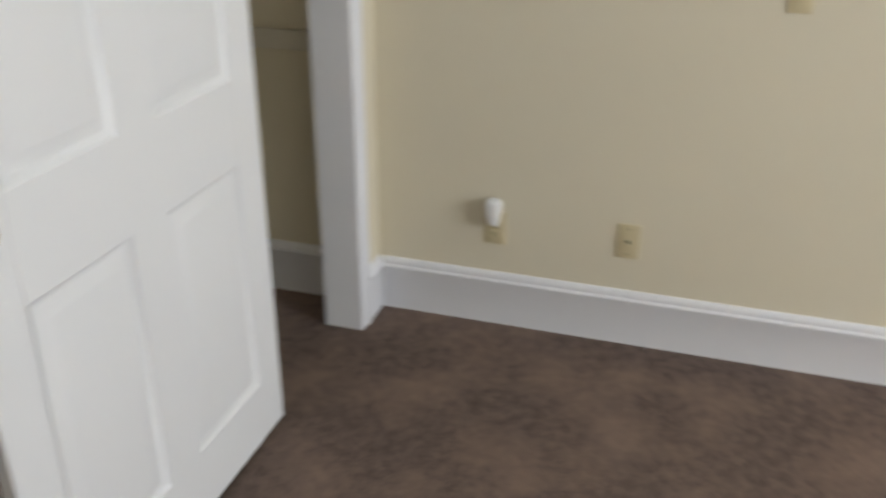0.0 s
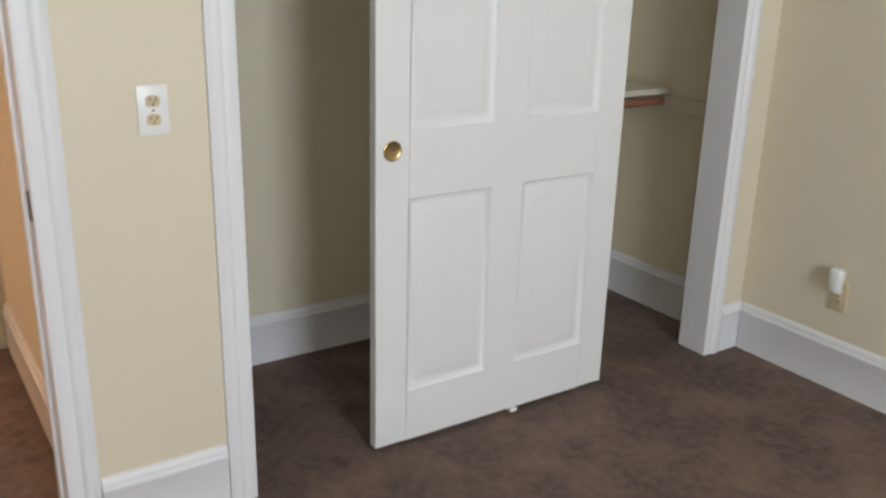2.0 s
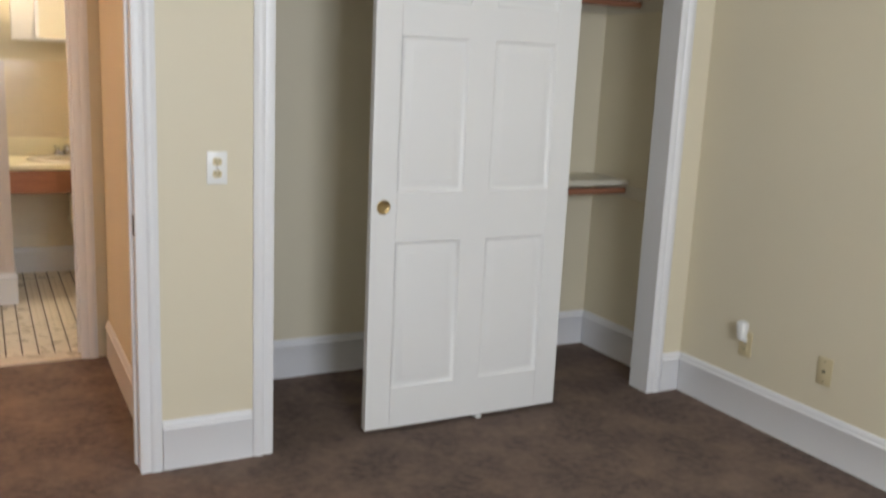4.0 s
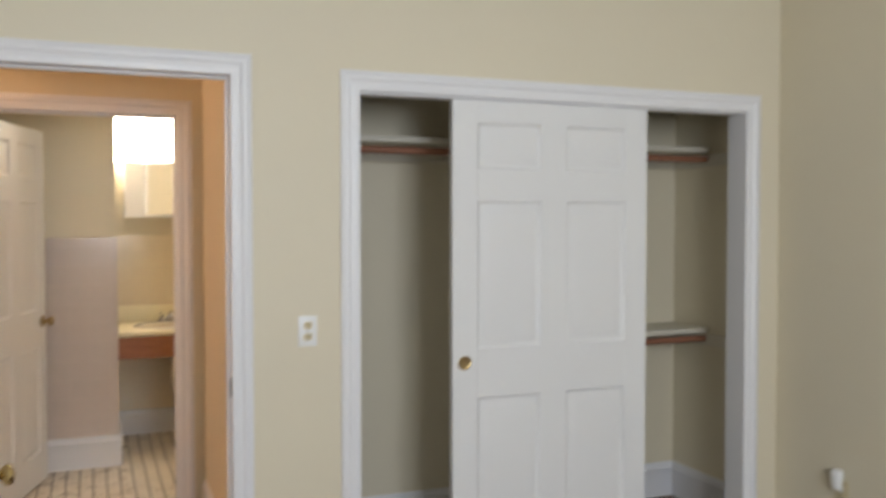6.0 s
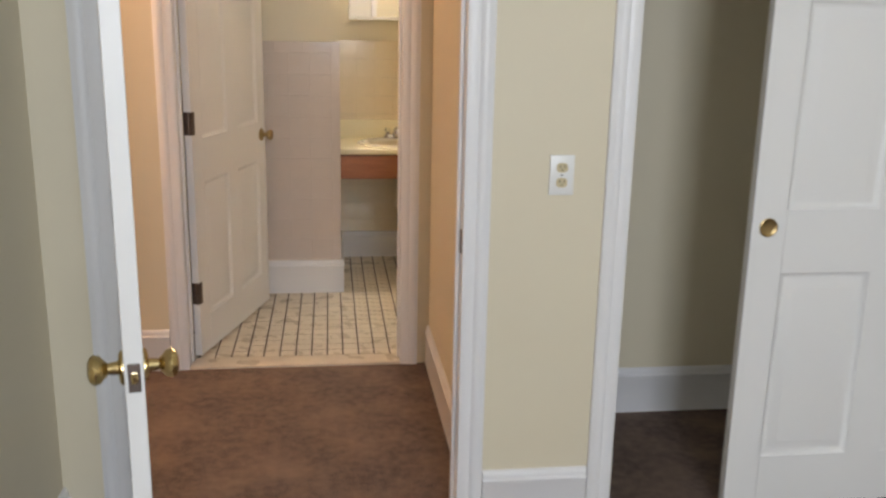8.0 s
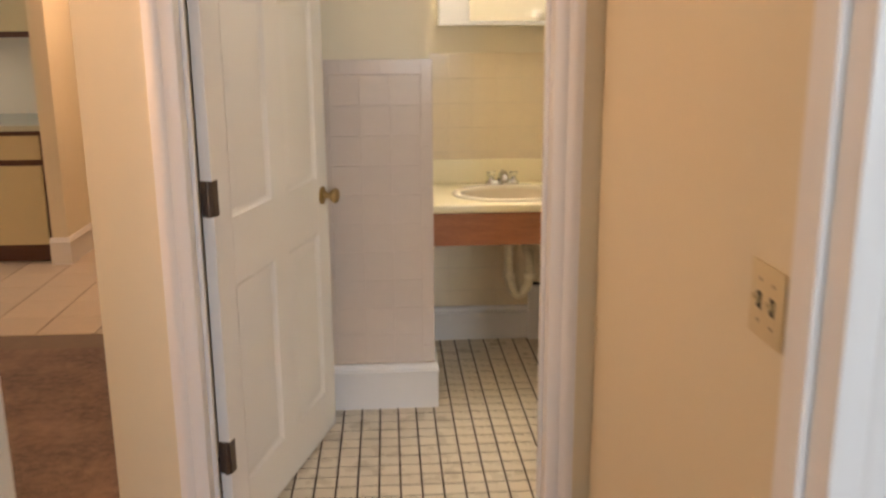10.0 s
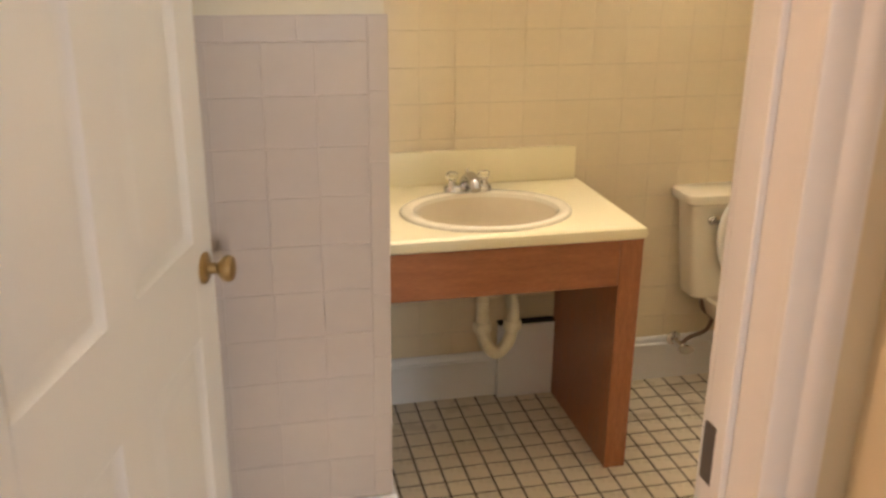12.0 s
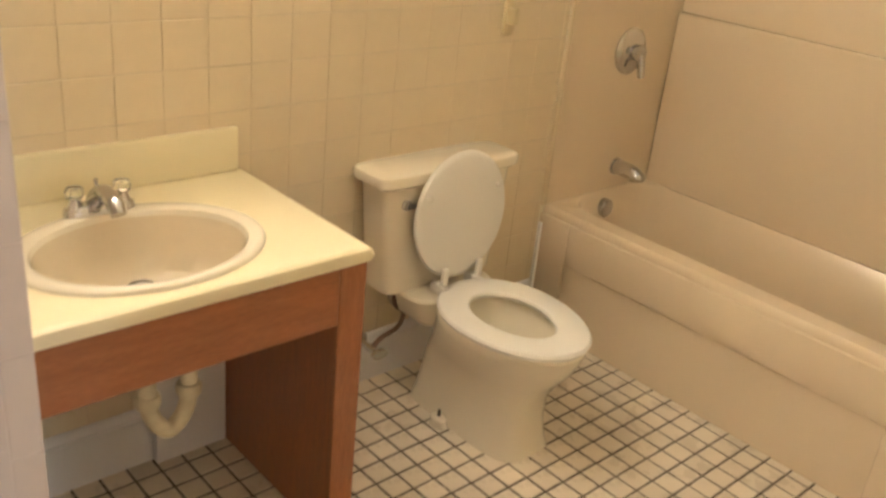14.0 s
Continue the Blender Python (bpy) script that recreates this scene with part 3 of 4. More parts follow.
# ---- kitchen glimpsed past the hall ----
kc = thing("kitchen_cabinet", (-3.222, 5.15, 0), "cream kitchen base cabinet with dark wood edging", "base cabinet")
part("body", box(-0.44, 0.44, 0.02, 0.60, 0.09, 0.90), M_KTRIM, kc)
part("plinth", box(-0.44, 0.44, 0.07, 0.60, 0.0, 0.09), M_KTRIM, kc)
for x0, x1 in ((-0.42, -0.01), (0.01, 0.42)):
    part("door", box(x0, x1, 0.0, 0.02, 0.13, 0.67, 0.003), M_KPANEL, kc)
    part("drawer_front", box(x0, x1, 0.0, 0.02, 0.71, 0.87, 0.003), M_KPANEL, kc)
solid("kitchen_worktop", box(-5.0, -2.768, 5.12, 6.068, 0.902, 0.94, 0.004), M_KTOP, "pale grey-green kitchen worktop", "worktop")
kc2 = copy_thing(kc, pose(-4.105, 5.15, 0))
uc = thing("kitchen_wall_cabinet", (-3.42, 5.715, 1.50), "cream kitchen wall cabinet with dark wood rails", "wall cabinet")
part("body", box(-0.62, 0.62, 0.02, 0.35, 0, 0.76), M_KTRIM, uc)
part("door", box(-0.60, -0.01, 0.0, 0.02, 0.04, 0.72, 0.003), M_KPANEL, uc)
part("door", box(0.01, 0.60, 0.0, 0.02, 0.04, 0.72, 0.003), M_KPANEL, uc)

# ---- bathroom light, cabinet, vanity ----
bl = thing("vanity_light", (0.07, BK - 0.001, 2.12), "lit box-shaped frosted vanity light above the mirror", "wall lamp")
part("back_plate", box(-0.36, 0.36, -0.02, 0, -0.13, 0.15, 0.003), M_CHROME, bl)
bm = bmesh.new()
loft(bm, [[(x, -0.02, z) for x, z in ((-0.375, -0.18), (0.375, -0.18), (0.375, 0.18), (-0.375, 0.18))],
          [(x, -0.09, z) for x, z in ((-0.375, -0.18), (0.375, -0.18), (0.375, 0.18), (-0.375, 0.18))],
          [(x, -0.11, z) for x, z in ((-0.355, -0.16), (0.355, -0.16), (0.355, 0.16), (-0.355, 0.16))]])
part("diffuser", bm, M_LAMP, bl, "glowing frosted diffuser")
mc = thing("medicine_cabinet", (0.085, BK - 0.001, 1.550), "white medicine cabinet with sliding mirror doors", "medicine cabinet")
part("body", box(-0.335, 0.335, -0.105, 0, 0, 0.395, 0.004), M_TRIM, mc)
part("fixed_front", box(-0.325, -0.20, -0.112, -0.106, 0.02, 0.38, 0.001), M_TRIM, mc)
part("mirror", box(-0.195, 0.325, -0.112, -0.106, 0.02, 0.38, 0.001), M_MIRROR, mc, "mirror glass door")
part("rail", box(-0.335, 0.335, -0.118, -0.106, 0.0, 0.016, 0.002), M_TRIM, mc)

VX0, VX1, VY, VZ = CHX + 0.004, 0.476, 2.823, 0.806
SX, SY = 0.055, 3.070    # basin centre
van = thing("vanity", ((VX0 + VX1) / 2, (VY + BK) / 2, 0), "open-kneed reddish wood vanity stand under sink", "vanity")
ox, oy = -(VX0 + VX1) / 2, -(VY + BK) / 2
part("apron", box(VX0 + ox, 0.402 + ox, VY + 0.020 + oy, VY + 0.040 + oy, 0.620, VZ - 0.040, 0.002), M_WOOD, van, "reddish stained wood apron rail")
part("leg_stile", box(0.402 + ox, 0.473 + ox, VY + 0.018 + oy, VY + 0.038 + oy, 0.0, VZ - 0.040, 0.002), M_WOODV, van)
part("side_panel", box(0.454 + ox, 0.473 + ox, VY + 0.039 + oy, BK - 0.022 + oy, 0.0, VZ - 0.040, 0.001), M_WOODV, van)
part("inner_panel", box(0.404 + ox, 0.418 + ox, VY + 0.039 + oy, BK - 0.022 + oy, 0.0, 0.640, 0.001), M_WOODV, van, "dark shaded inner wood panel")

ct = thing("countertop", (SX, SY, VZ), "cream laminate countertop with backsplash and oval cutout", "countertop")


def counter_slab():
    """A slab with an oval hole and a rolled front edge, round the basin centre."""
    bm = bmesh.new()
    x0, x1, y0, y1 = VX0 - SX, VX1 - SX, VY - SY, BK - 0.001 - SY
    angs = sorted([2 * math.pi * i / 64 for i in range(64)] + [math.atan2(y, x) % (2 * math.pi) for x in (x0, x1) for y in (y0, y1)])

    def edge(a, g):
        c, s = math.cos(a), math.sin(a)
        k = min(((x1 - g) if c > 0 else (x0 + g * 0)) / c if abs(c) > 1e-9 else 9e9, (y1 if s > 0 else y0 + g) / s if abs(s) > 1e-9 else 9e9)
        return c * k, s * k
    rings = []
    for z, g in ((-0.040, 0.012), (-0.034, 0.003), (-0.020, 0.0), (-0.006, 0.003), (-0.0008, 0.010), (0.0, 0.015), (0.0, 0.022)):
        rings.append([(*edge(a, g), z) for a in angs])
    hole = [[(0.235 * math.cos(a), 0.175 * math.sin(a), z) for a in angs] for z in (0.0, -0.040)]
    loft(bm, rings + hole + [rings[0]], (False, False))
    bmesh.ops.remove_doubles(bm, verts=bm.verts, dist=0.00005)
    return bm


part("slab", counter_slab(), M_COUNTER, ct)
part("backsplash", box(VX0 - SX, VX1 - 0.022 - SX, BK - 0.022 - SY, BK - 0.002 - SY, 0.0, 0.116, 0.006, 3), M_COUNTER, ct)

sink = thing("sink", (SX, SY - 0.012, VZ), "oval bone-coloured drop-in sink with raised rim", "sink")
bm = bmesh.new()
prof = [(1.0, 0.0), (1.0, 0.006), (0.985, 0.011), (0.955, 0.014), (0.89, 0.0135), (0.845, 0.009), (0.825, -0.003), (0.80, -0.03), (0.755, -0.08), (0.66, -0.125), (0.42, -0.152), (0.12, -0.160)]
rings = [oval(0, 0.0 if k > 0.95 else -0.006, z, 0.262 * k, 0.205 * k, 56) for k, z in prof]
loft(bm, rings[:7], (False, False))
part("rim", bm, M_PORC, sink, "raised glossy bone rim")
# bowl split from the rim so its shade is carried by colour
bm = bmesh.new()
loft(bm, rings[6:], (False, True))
part("basin", bm, M_BOWL_SHADED, sink, "oval bone bowl, its inner shade put into a darker tan")
bm = bmesh.new()
turned(bm, (0, 0.0, -0.159), (0, 0, 1), [(0, 0.024), (0.003, 0.024), (0.004, 0.018), (0.001, 0.014), (0.001, 0.0)], 24)
part("drain", bm, M_CHROME, sink)

fau = thing("faucet", (SX - 0.01, SY + 0.178, VZ + 0.013), "chrome centre-set faucet with clear acrylic handles", "faucet")
bm = bmesh.new()
loft(bm, [oval(0, 0, 0, 0.078, 0.026, 32, 3), oval(0, 0, 0.014, 0.076, 0.024, 32, 3), oval(0, 0, 0.022, 0.066, 0.017, 32, 3)])
part("base", bm, M_CHROME, fau)
bm = bmesh.new()
path = bend([(0, 0.006, 0.018), (0, -0.006, 0.036), (0, -0.042, 0.052), (0, -0.085, 0.046), (0, -0.104, 0.028)])
tube(bm, path, [0.026 - 0.009 * i / (len(path) - 1) for i in range(len(path))], 16)
part("spout", bm, M_CHROME, fau)
for x in (-0.052, 0.052):
    bm = bmesh.new()
    turned(bm, (x, 0, 0.018), (0, 0, 1), [(0, 0.017), (0.012, 0.013), (0.018, 0.009), (0.022, 0.009)], 20)
    stem = part("handle_stem", bm, M_CHROME, fau)
    bm = bmesh.new()
    turned(bm, (x, 0, 0.0365), (0, 0, 1), [(0, 0.011), (0.004, 0.018), (0.020, 0.020), (0.025, 0.015), (0.026, 0.0)], 8)
    part("handle", bm, M_ACRYL, stem, "clear acrylic handle")
bm = bmesh.new()
turned(bm, (0, 0.012, 0.05), (0, 0, 1), [(0, 0.003), (0.012, 0.003), (0.014, 0.005), (0.02, 0.004), (0.021, 0)], 12)
part("lift_rod", bm, M_CHROME, fau)

trap = thing("sink_trap", (SX, SY, 0.69), "cream plastic sink trap and pipe below the basin", "drain pipe")
bm = bmesh.new()
tube(bm, bend([(0, 0, 0.02), (0, 0, -0.12), (0, 0, -0.25), (0.012, 0.0, -0.325), (0.05, 0.0, -0.365), (0.09, 0.0, -0.325), (0.10, 0.0, -0.26), (0.103, 0.02, -0.20), (0.106, 0.10, -0.175), (0.108, 0.29, -0.17)], 6), 0.0205, 16)
part("pipe", bm, M_PVC, trap)
for p, d in (((0, 0, -0.13), (0, 0, 1)), ((0, 0, -0.285), (0, 0, 1)), ((0.1, 0, -0.285), (0, 0, 1)), ((0.105, 0.08, -0.176), (0.02, 1, 0.05))):
    bm = bmesh.new()
    turned(bm, p, d, [(0, 0.026), (0.006, 0.030), (0.026, 0.030), (0.032, 0.026)], 10)
    part("slip_nut", bm, M_PVC, trap)
bm = bmesh.new()
turned(bm, (0, 0, -0.11), (0, 0, 1), [(0, 0.019), (0.11, 0.019), (0.115, 0.03), (0.13, 0.03)], 18)
part("tailpiece", bm, M_STEEL, trap, "dull metal tailpiece")
solid("access_panel", box(0.195, 0.404, BK - 0.042, BK - 0.0195, 0.0, 0.285, 0.003), M_TRIM, "white painted board panel on wall below sink", "panel")
solid("pipe_rail", box(0.195, 0.404, BK - 0.042, BK - 0.008, 0.287, 0.295, 0.003), M_DARK, "dark pipe ledge above the white panel", "pipe")

# ---- toilet ----
TXC = 1.092
toi = thing("toilet", (TXC, BK, 0), "bone porcelain toilet with raised white seat lid", "toilet")
bm = bmesh.new()
loft(bm, [oval(0, -0.086, z, rx, ry, 48, 6) for z, rx, ry in ((0.375, 0.205, 0.060), (0.382, 0.215, 0.066), (0.55, 0.236, 0.071), (0.725, 0.252, 0.075))])
part("tank", bm, M_PORC, toi)
bm = bmesh.new()
loft(bm, [oval(0, -0.088, z, rx, ry, 48, 7) for z, rx, ry in ((0.726, 0.266, 0.080), (0.732, 0.276, 0.086), (0.752, 0.279, 0.087), (0.762, 0.275, 0.083), (0.766, 0.265, 0.073))])
part("tank_lid", bm, M_PORC, toi)
bm = bmesh.new()
turned(bm, (-0.180, -0.156, 0.672), (0, -1, 0), [(0, 0.016), (0.006, 0.016), (0.010, 0.010), (0.018, 0.010)], 16)
tube(bm, [(-0.180, -0.170, 0.672), (-0.145, -0.174, 0.668), (-0.10, -0.176, 0.662)], [0.007, 0.0075, 0.0085], 10)
part("flush_lever", bm, M_CHROME, toi, "chrome flush lever")
bm = bmesh.new()
rows = [(0.0, -0.370, 0.114, 0.238, 0.0, 4.2), (0.012, -0.370, 0.112, 0.236, 0.0, 4.2), (0.05, -0.370, 0.106, 0.226, 0.0, 3.8), (0.12, -0.372, 0.102, 0.220, 0.0, 3.4), (0.19, -0.380, 0.107, 0.216, 0.02, 2.9),
        (0.25, -0.40, 0.136, 0.215, 0.10, 2.3), (0.31, -0.425, 0.163, 0.225, 0.14, 2.1), (0.355, -0.435, 0.180, 0.225, 0.18, 2.0), (0.378, -0.435, 0.184, 0.225, 0.20, 2.0), (0.386, -0.435, 0.180, 0.220, 0.20, 2.0)]
inner = [(0.386, -0.445, 0.130, 0.155, 0.22, 2.0), (0.370, -0.445, 0.122, 0.148, 0.22, 2.0), (0.30, -0.44, 0.105, 0.125, 0.15, 2.0), (0.235, -0.43, 0.070, 0.085, 0.05, 2.0), (0.23, -0.43, 0.02, 0.02, 0, 2.0)]
loft(bm, [oval(0, y, z, rx, ry, 48, p, egg) for z, y, rx, ry, egg, p in rows + inner])
part("bowl", bm, M_PORC, toi)
bm = bmesh.new()
loft(bm, [oval(0, -0.13, z, rx, ry, 32, 4) for z, rx, ry in ((0.27, 0.10, 0.09), (0.30, 0.135, 0.115), (0.375, 0.165, 0.125), (0.384, 0.160, 0.12))])
part("rear_deck", bm, M_PORC, toi)
bm = bmesh.new()
loft(bm, [oval(0, -0.44, 0.262, 0.083, 0.098, 32, 2, 0.1), oval(0, -0.44, 0.264, 0.083, 0.098, 32, 2, 0.1)])
part("water", bm, M_WATER, toi)
bm = bmesh.new()
rows = [(0.0, 0.186, 0.222, 0.105, 0.135), (0.012, 0.192, 0.228, 0.100, 0.130), (0.020, 0.186, 0.222, 0.105, 0.135), (0.023, 0.165, 0.200, 0.125, 0.155)]
rings = [oval(0, -0.44, 0.388 + z, rx, ry, 48, 2, 0.20) for z, rx, ry, _, _ in rows] + [oval(0, -0.445, 0.388 + z, rx, ry, 48, 2, 0.20) for z, _, _, rx, ry in rows[::-1]]
loft(bm, rings + [rings[0]], (False, False))
bmesh.ops.remove_doubles(bm, verts=bm.verts, dist=0.00005)
seat = part("seat", bm, M_SEAT, toi, "white plastic open seat ring")
bm = bmesh.new()
tilt = Matrix.Rotation(radians(-3.0), 4, "X")
for z0 in (0,):
    rings = []
    for d, k in ((0.0, 0.93), (-0.003, 0.985), (-0.010, 1.0), (-0.017, 0.97), (-0.020, 0.90), (-0.019, 0.6), (-0.0185, 0.2)):
        rings.append([(x * k, d, 0.212 + (z - 0.212) * k) for x, z, _ in [(0.182 * math.cos(a), 0.212 + (0.195 if math.sin(a) < 0 else 0.200) * math.sin(a), 0) for a in [2 * math.pi * i / 48 for i in range(48)]]])
    loft(bm, rings)
bmesh.ops.transform(bm, matrix=Matrix.Translation((0, -0.204, 0.410)) @ tilt, verts=bm.verts)
lid = part("seat_lid", bm, M_SEAT, toi, "raised white seat lid leaning on the tank")
for x in (-0.105, 0.105):
    bm = bmesh.new()
    turned(bm, (x * 1.3, -0.208, 0.60 + 0.10), (0, -1, 0), [(-0.012, 0.011), (0.004, 0.011), (0.007, 0.006)], 12)
    part("bumper", bm, M_SEAT, lid)
for x in (-0.07, 0.07):
    bm = bmesh.new()
    bx(bm, x - 0.014, x + 0.014, -0.250, -0.185, 0.386, 0.416, 0.006, 2)
    turned(bm, (x - 0.02, -0.218, 0.418), (1, 0, 0), [(0, 0.010), (0.04, 0.010)], 12)
    bx(bm, x - 0.010, x + 0.010, -0.242, -0.226, 0.418, 0.475, 0.004, 2)
    part("seat_hinge", bm, M_SEAT, toi)
for x in (-0.118, 0.118):
    bm = bmesh.new()
    loft(bm, [oval(x * 1.1, -0.335, z, rx, rx * 1.5, 20) for z, rx in ((0.0, 0.022), (0.028, 0.020), (0.034, 0.014))])
    lug = part("bolt_lug", bm, M_PORC, toi)
    bm = bmesh.new()
    turned(bm, (x * 1.1, -0.335, 0.033), (0, 0, 1), [(0, 0.005), (0.022, 0.005), (0.023, 0.002)], 10)
    part("bolt", bm, M_STEEL, lug, "rusty bare floor bolt")

sv = thing("supply_valve", (0.888, BK - 0.016, 0.165), "chrome toilet supply valve with dark braided hose", "valve")
bm = bmesh.new()
turned(bm, (0, 0, 0), (0, -1, 0), [(0, 0.028), (0.004, 0.028), (0.010, 0.012), (0.05, 0.009), (0.052, 0.014), (0.085, 0.014), (0.09, 0.008)], 20)
part("body", bm, M_CHROME, sv)
bm = bmesh.new()
loft(bm, [[(p[0] * 1.0, -0.105 + d, p[1]) for p in [(0.030 * math.cos(a), 0.016 * math.sin(a)) for a in [2 * math.pi * i / 20 for i in range(20)]]] for d in (0.008, 0.0, -0.006)])
part("handle", bm, M_CHROME, sv)
bm = bmesh.new()
tube(bm, bend([(0, -0.07, 0.01), (0.03, -0.072, 0.035), (0.085, -0.08, 0.06), (0.10, -0.085, 0.11), (0.06, -0.09, 0.15), (0.05, -0.095, 0.19), (0.055, -0.10, 0.218)]), 0.008, 10)
part("hose", bm, M_HOSE, sv, "dark braided supply hose")

# ---- tub and surround ----
T0, TZ, TY0 = 1.708, 0.47, 1.87
tub = thing("bathtub", ((T0 + BR) / 2, (TY0 + BK) / 2, 0), "beige fibreglass alcove bathtub with recessed apron panel", "bathtub")
hx_, hy = (BR - T0) / 2, (BK - TY0) / 2


def rr(hx, hy, z, r, n=8):
    """A rectangle with rounded corners."""
    out = []
    for cx, cy, a0 in ((hx - r, hy - r, 0), (-hx + r, hy - r, 90), (-hx + r, -hy + r, 180), (hx - r, -hy + r, 270)):
        for i in range(n + 1):
            a = radians(a0 + 90 * i / n)
            out.append((cx + r * math.cos(a), cy + r * math.sin(a), z))
    return out


bm = bmesh.new()
ix, iy, sh = hx_ - 0.062, hy - 0.062, 0.030
rim = [rr(hx_ - 0.002, hy - 0.003, TZ - 0.035, 0.004), rr(hx_ - 0.002, hy - 0.003, TZ - 0.012, 0.006), rr(hx_ - 0.010, hy - 0.008, TZ, 0.01)]
well = [rr(ix + 0.010, iy + 0.010, TZ, 0.13), rr(ix, iy, TZ - 0.010, 0.13), rr(ix - 0.02, iy - 0.03, 0.25, 0.14), rr(ix - 0.05, iy - 0.08, 0.13, 0.13), rr(ix - 0.11, iy - 0.15, 0.10, 0.10)]
well = [[(x + (sh if k < 2 else sh * 0.6), y + (0.042 if k < 2 else 0.026), z) for x, y, z in r] for k, r in enumerate(well)]
loft(bm, rim + well, (False, True))
part("basin", bm, M_TUB, tub)
bm = bmesh.new()
bx(bm, -hx_, -hx_ + 0.03, -hy, hy, 0.0, TZ - 0.034, 0.004)
for y0, y1, z0, z1 in ((-hy, -hy + 0.20, 0.0, TZ - 0.03), (hy - 0.14, hy, 0.0, TZ - 0.03), (-hy + 0.20, hy - 0.14, 0.285, TZ - 0.03)):
    bx(bm, -hx_ - 0.012, -hx_ + 0.002, y0, y1, z0, z1, 0.006, 2)
part("apron", bm, M_TUB, tub)
bm = bmesh.new()
turned(bm, (0.010, iy + 0.022, 0.405), (0, -1, 0), [(-0.02, 0.037), (0.006, 0.037), (0.012, 0.030), (0.013, 0.0)], 28)
part("overflow_plate", bm, M_CHROME, tub, "round chrome overflow plate")

sur = thing("tub_surround", ((T0 + BR) / 2, BK, TZ), "glossy beige fibreglass tub surround with moulded ledge", "tub surround", kind="structure")
sx0, sx1 = T0 - (T0 + BR) / 2, BR - (T0 + BR) / 2
part("end_panel", box(sx0, sx1, -0.010, -0.0005, 0.001, 1.50, 0.003), M_TUB, sur)
part("long_panel", box(sx1 - 0.034, sx1 - 0.0005, TY0 - BK, -0.011, -0.006, 0.665, 0.006), M_TUB, sur)
part("upper_panel", box(sx1 - 0.010, sx1 - 0.0005, TY0 - BK, -0.011, 0.665, 1.50, 0.002), M_TUB, sur)
part("edge_strip", box(sx0 - 0.022, sx0 - 0.0005, -0.014, -0.0005, 0.001, 1.52, 0.005, 2), M_TILE_Y, sur, "cream trim strip")

tv = thing("shower_valve", (2.045, BK - 0.0105, 1.005), "round chrome shower valve with lever", "shower valve")
bm = bmesh.new()
turned(bm, (0, 0, 0), (0, -1, 0), [(0, 0.085), (0.004, 0.085), (0.012, 0.075), (0.016, 0.04), (0.020, 0.030), (0.055, 0.027), (0.060, 0.0)], 36)
part("escutcheon", bm, M_CHROME, tv)
bm = bmesh.new()
tube(bm, [(0, -0.045, 0.0), (0.006, -0.055, -0.04), (0.01, -0.06, -0.085)], [0.017, 0.015, 0.013], 12)
part("lever", bm, M_CHROME, tv)
ts = thing("tub_spout", (2.085, BK - 0.0105, 0.560), "chrome tub spout on the surround", "tub spout")
bm = bmesh.new()
tube(bm, bend([(0, 0, 0), (0, -0.04, 0.0), (0, -0.085, -0.004), (0, -0.108, -0.014), (0, -0.112, -0.028)]), [0.029] * 14 + [0.030, 0.030, 0.029, 0.028, 0.027, 0.025, 0.022], 18)
part("body", bm, M_CHROME, ts)
bm = bmesh.new()
turned(bm, (0, 0.0, 0), (0, -1, 0), [(0, 0.034), (0.006, 0.034), (0.008, 0.026)], 24)
part("flange", bm, M_CHROME, ts)

solid("wall_strip", box(1.618, 1.633, BK - 0.075, BK - 0.060, 0.0, 0.44, 0.004, 2), M_PLASTIC, "slim white plastic rod beside the tub", "toilet brush")
tb = thing("towel_bracket", (1.385, BK - 0.008, 1.155), "beige ceramic bracket on cream tile wall", "bracket")
bm = bmesh.new()
bx(bm, -0.020, 0.020, -0.012, 0, -0.058, 0.058, 0.006, 2)
part("plate", bm, M_IVORY, tb)
bm = bmesh.new()
bx(bm, -0.012, 0.012, -0.045, -0.010, -0.02, 0.03, 0.006, 2)
part("post", bm, M_IVORY, tb)
# towel bar on the bathroom front wall, seen in the mirror
br_ = thing("towel_bar", (0.80, BY1 + 0.001, 1.62), "chrome towel bar with round end posts", "towel bar")
for x in (-0.30, 0.30):
    bm = bmesh.new()
    turned(bm, (x, 0, 0), (0, 1, 0), [(0, 0.03), (0.008, 0.03), (0.012, 0.014), (0.06, 0.014), (0.065, 0.018), (0.08, 0.018)], 20)
    part("post", bm, M_CHROME, br_)
bm = bmesh.new()
turned(bm, (-0.30, 0.07, 0), (1, 0, 0), [(0, 0.009), (0.6, 0.009)], 14)
part("bar", bm, M_CHROME, br_)


# ---- tiles ----
def tile_mesh(name, w, h, t, material, c=0.0016):
    """One tile in the xz plane, face to -y, with eased edges."""
    bm = bmesh.new()
    a, b = w / 2, h / 2
    loft(bm, [[(-a, 0, -b), (a, 0, -b), (a, 0, b), (-a, 0, b)], [(-a, -t + c, -b), (a, -t + c, -b), (a, -t + c, b), (-a, -t + c, b)],
              [(-a + c, -t, -b + c), (a - c, -t, -b + c), (a - c, -t, b - c), (-a + c, -t, b - c)]], (False, True))
    return mesh_from(name, bm, material, False)


def tile_row_edges(a, b, pitch):
    out, q = [], a
    while q < b - 0.012:
        out.append((q, min(q + pitch, b)))
        q += pitch
    return out


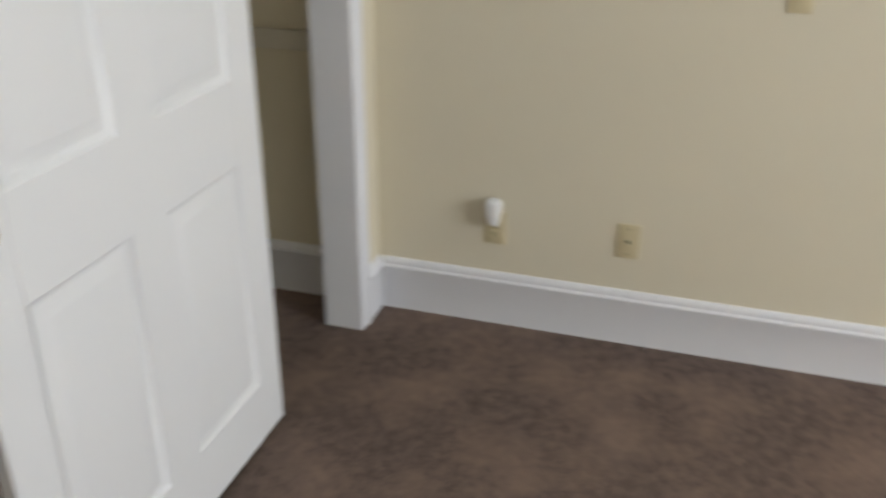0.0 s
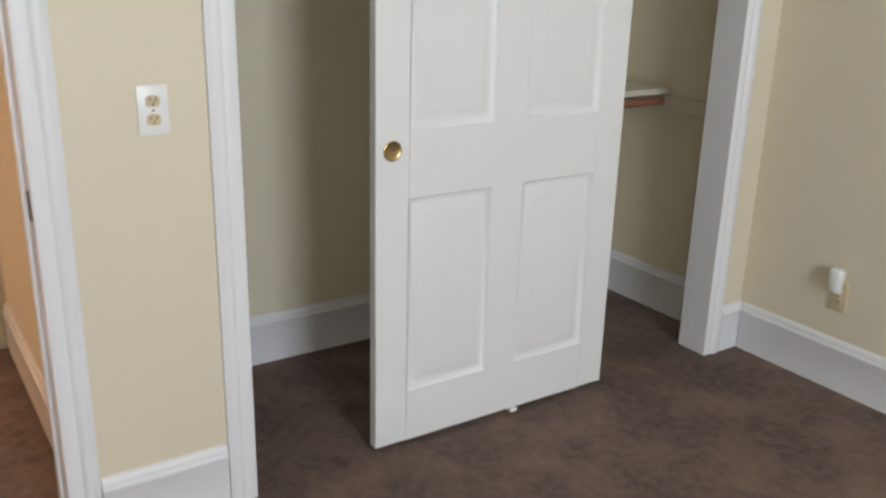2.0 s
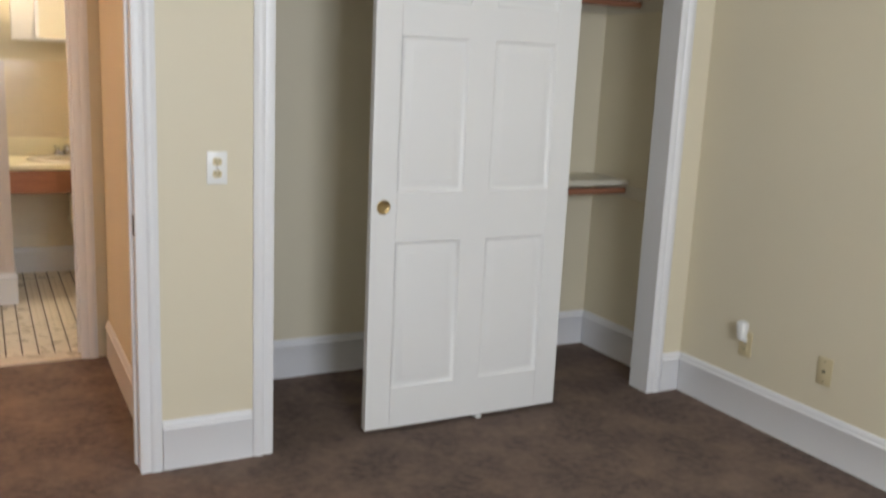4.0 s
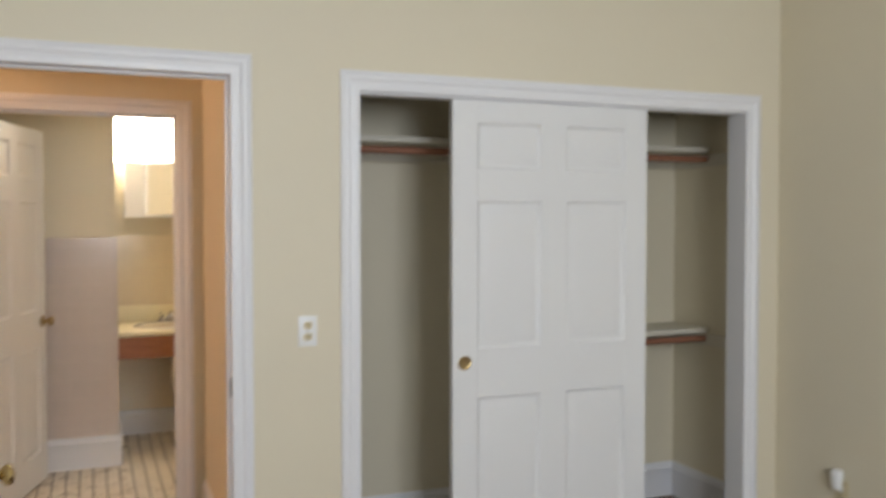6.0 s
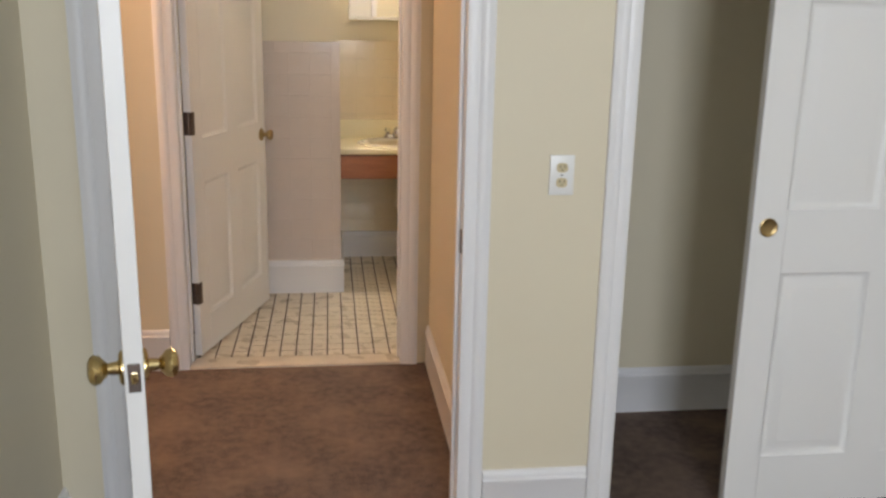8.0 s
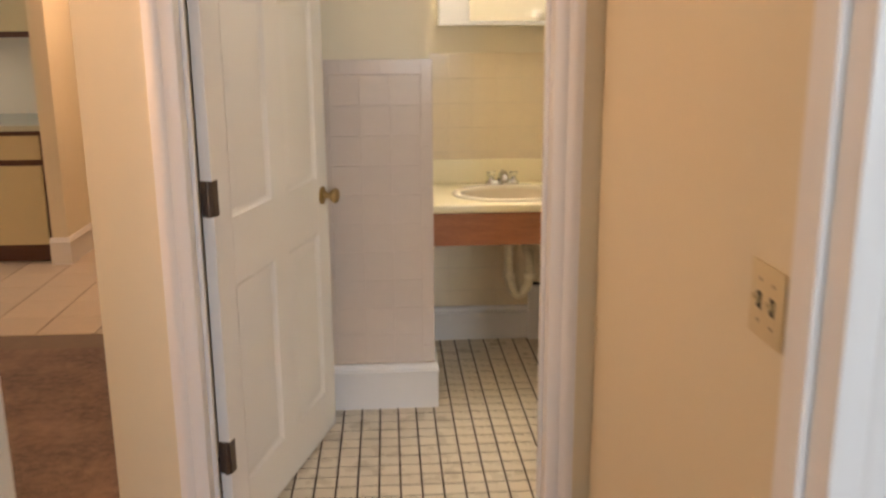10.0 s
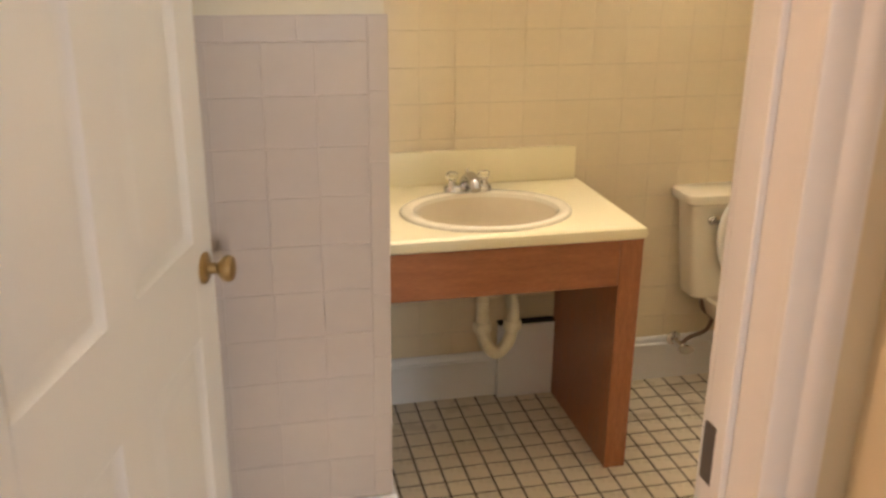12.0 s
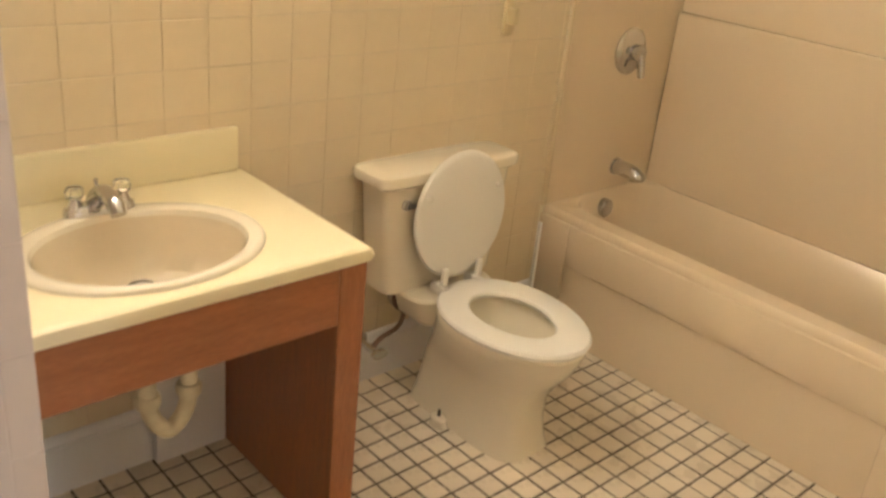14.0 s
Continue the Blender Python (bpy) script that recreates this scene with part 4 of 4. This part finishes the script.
def tile_wall(name, at, turn, w, z0, z1, material, grout, label, jv=0.0005, jh=0.0026, pw=0.1165, pitch=0.1165, skip=None, from_right=False):
    """A tiled field on a wall: local x from 0 to w, face to -y; each tile its own object."""
    bed = solid(name, box(0, w, -0.004, 0, z0, z1), grout, label, "tile wall", kind="structure")
    bed.matrix_basis = pose(*at, 0, 0, turn)
    cache = {}
    for u0, u1 in tile_row_edges(0, w, pw):
        if from_right:
            u0, u1 = w - u1, w - u0
        for b1, b0 in [(z1 - a, z1 - b) for a, b in tile_row_edges(0, z1 - z0, pitch)]:
            if skip and skip(u0, u1, b0, b1):
                continue
            key = (round(u1 - u0, 4), round(b1 - b0, 4))
            if key not in cache:
                cache[key] = tile_mesh("tile", u1 - u0 - jv, b1 - b0 - jh, 0.0016, material, 0.0010)
            o = new("tile", cache[key])
            o.parent = bed
            o.matrix_basis = pose((u0 + u1) / 2, -0.0042 + random.uniform(-0.0004, 0.0004), (b0 + b1) / 2, random.uniform(-0.15, 0.15), 0, random.uniform(-0.15, 0.15))
    return bed


TT = 1.425
tile_wall("tiled_wall_back", (CHX, BK, 0), 0, T0 - 0.024 - CHX, 0.176, TT, M_TILE_Y, M_GROUT_W, "glossy cream square wall tiles",
          skip=lambda u0, u1, b0, b1: b0 < 0.70 and u1 < VX1 - CHX - 0.02 and b1 > 0.75 or (b1 > 0.78 and b1 < 0.93 and u1 < 0.77))
tile_wall("tiled_wall_chase", (HL + WT, CHY + 0.0075, 0), 0, CHX - 0.046 - HL - WT, 0.196, TT - 0.057, M_TILE_P, M_GROUT_P, "glossy pale grey wall tiles", jv=0.0016, jh=0.0022, from_right=True)
tile_wall("tiled_wall_cap", (HL + WT, CHY + 0.0075, 0), 0, CHX - 0.046 - HL - WT, TT - 0.0565, TT, M_TILE_P, M_GROUT_P, "glossy pale grey bullnose cap tiles", jv=0.0016, jh=0.0022, pw=0.153, from_right=True)
tile_wall("tiled_wall_edge", (CHX - 0.046, CHY + 0.0075, 0), 0, 0.046, 0.196, TT, M_TILE_P, M_GROUT_P, "narrow grey bullnose edge tiles", jv=0.0016, jh=0.0022, pitch=0.165)
tile_wall("tiled_wall_chase_side", (CHX - 0.0075, CHY + 0.008, 0), 90, BK - CHY - 0.02, 0.196, TT, M_TILE_P, M_GROUT_P, "glossy pale grey square wall tiles beside vanity")


def floor_tiles(parent, name, x0, x1, y0, y1, pitch, joint, z, t, material, near, label):
    """Square floor tiles: those inside near (x0, x1, y0, y1) as objects, the rest joined."""
    def quad_tile(verts, faces, cx, cy, a, dz):
        n = len(verts)
        c = 0.0012
        for zz, e in ((z - t, a), (z - c + dz, a), (z + dz, a - c)):
            verts += [(cx - e, cy - e, zz), (cx + e, cy - e, zz), (cx + e, cy + e, zz), (cx - e, cy + e, zz)]
        for k in (0, 4):
            for i in range(4):
                j = (i + 1) % 4
                faces.append((n + k + i, n + k + j, n + k + 4 + j, n + k + 4 + i))
        faces.append((n + 8, n + 9, n + 10, n + 11))
    one_v, one_f = [], []
    quad_tile(one_v, one_f, 0, 0, (pitch - joint) / 2, 0)
    me = bpy.data.meshes.new(name)
    me.from_pydata(one_v, [], one_f)
    me.materials.append(material)
    V, F, count = [], [], 0
    for i in range(int((x1 - x0) / pitch)):
        for j in range(int((y1 - y0) / pitch)):
            cx, cy = x0 + (i + 0.5) * pitch, y1 - (j + 0.5) * pitch
            dz = random.uniform(-0.0006, 0.0006)
            if near[0] < cx < near[1] and near[2] < cy < near[3] and count < 300:
                o = new(name, me)
                o.parent = parent
                o.location = (cx, cy, dz)
                count += 1
            else:
                quad_tile(V, F, cx, cy, (pitch - joint) / 2, dz)
    me2 = bpy.data.meshes.new("tiles_joined")
    me2.from_pydata(V, [], F)
    me2.materials.append(material)
    rest = new("tiles_joined", me2)
    rest.parent = parent
    tagged(rest, label, kind="stuff")


floor_tiles(floor_bath, "floor_tile", HL + WT, BR, BY0 + 0.105, BK, 0.0742, 0.0068, 0.0, 0.004, M_MOSAIC, (-0.28, 1.20, 2.0, 3.1), "small square off-white mosaic tiles")
fk = bpy.data.objects["floor_kitchen"]
floor_tiles(fk, "floor_tile", -5.4, HL - 0.01, KL + 0.005, 8.2, 0.305, 0.008, 0.002, 0.006, M_KTILE, (-3, HL, KL, 5.6), "square beige kitchen floor tiles")
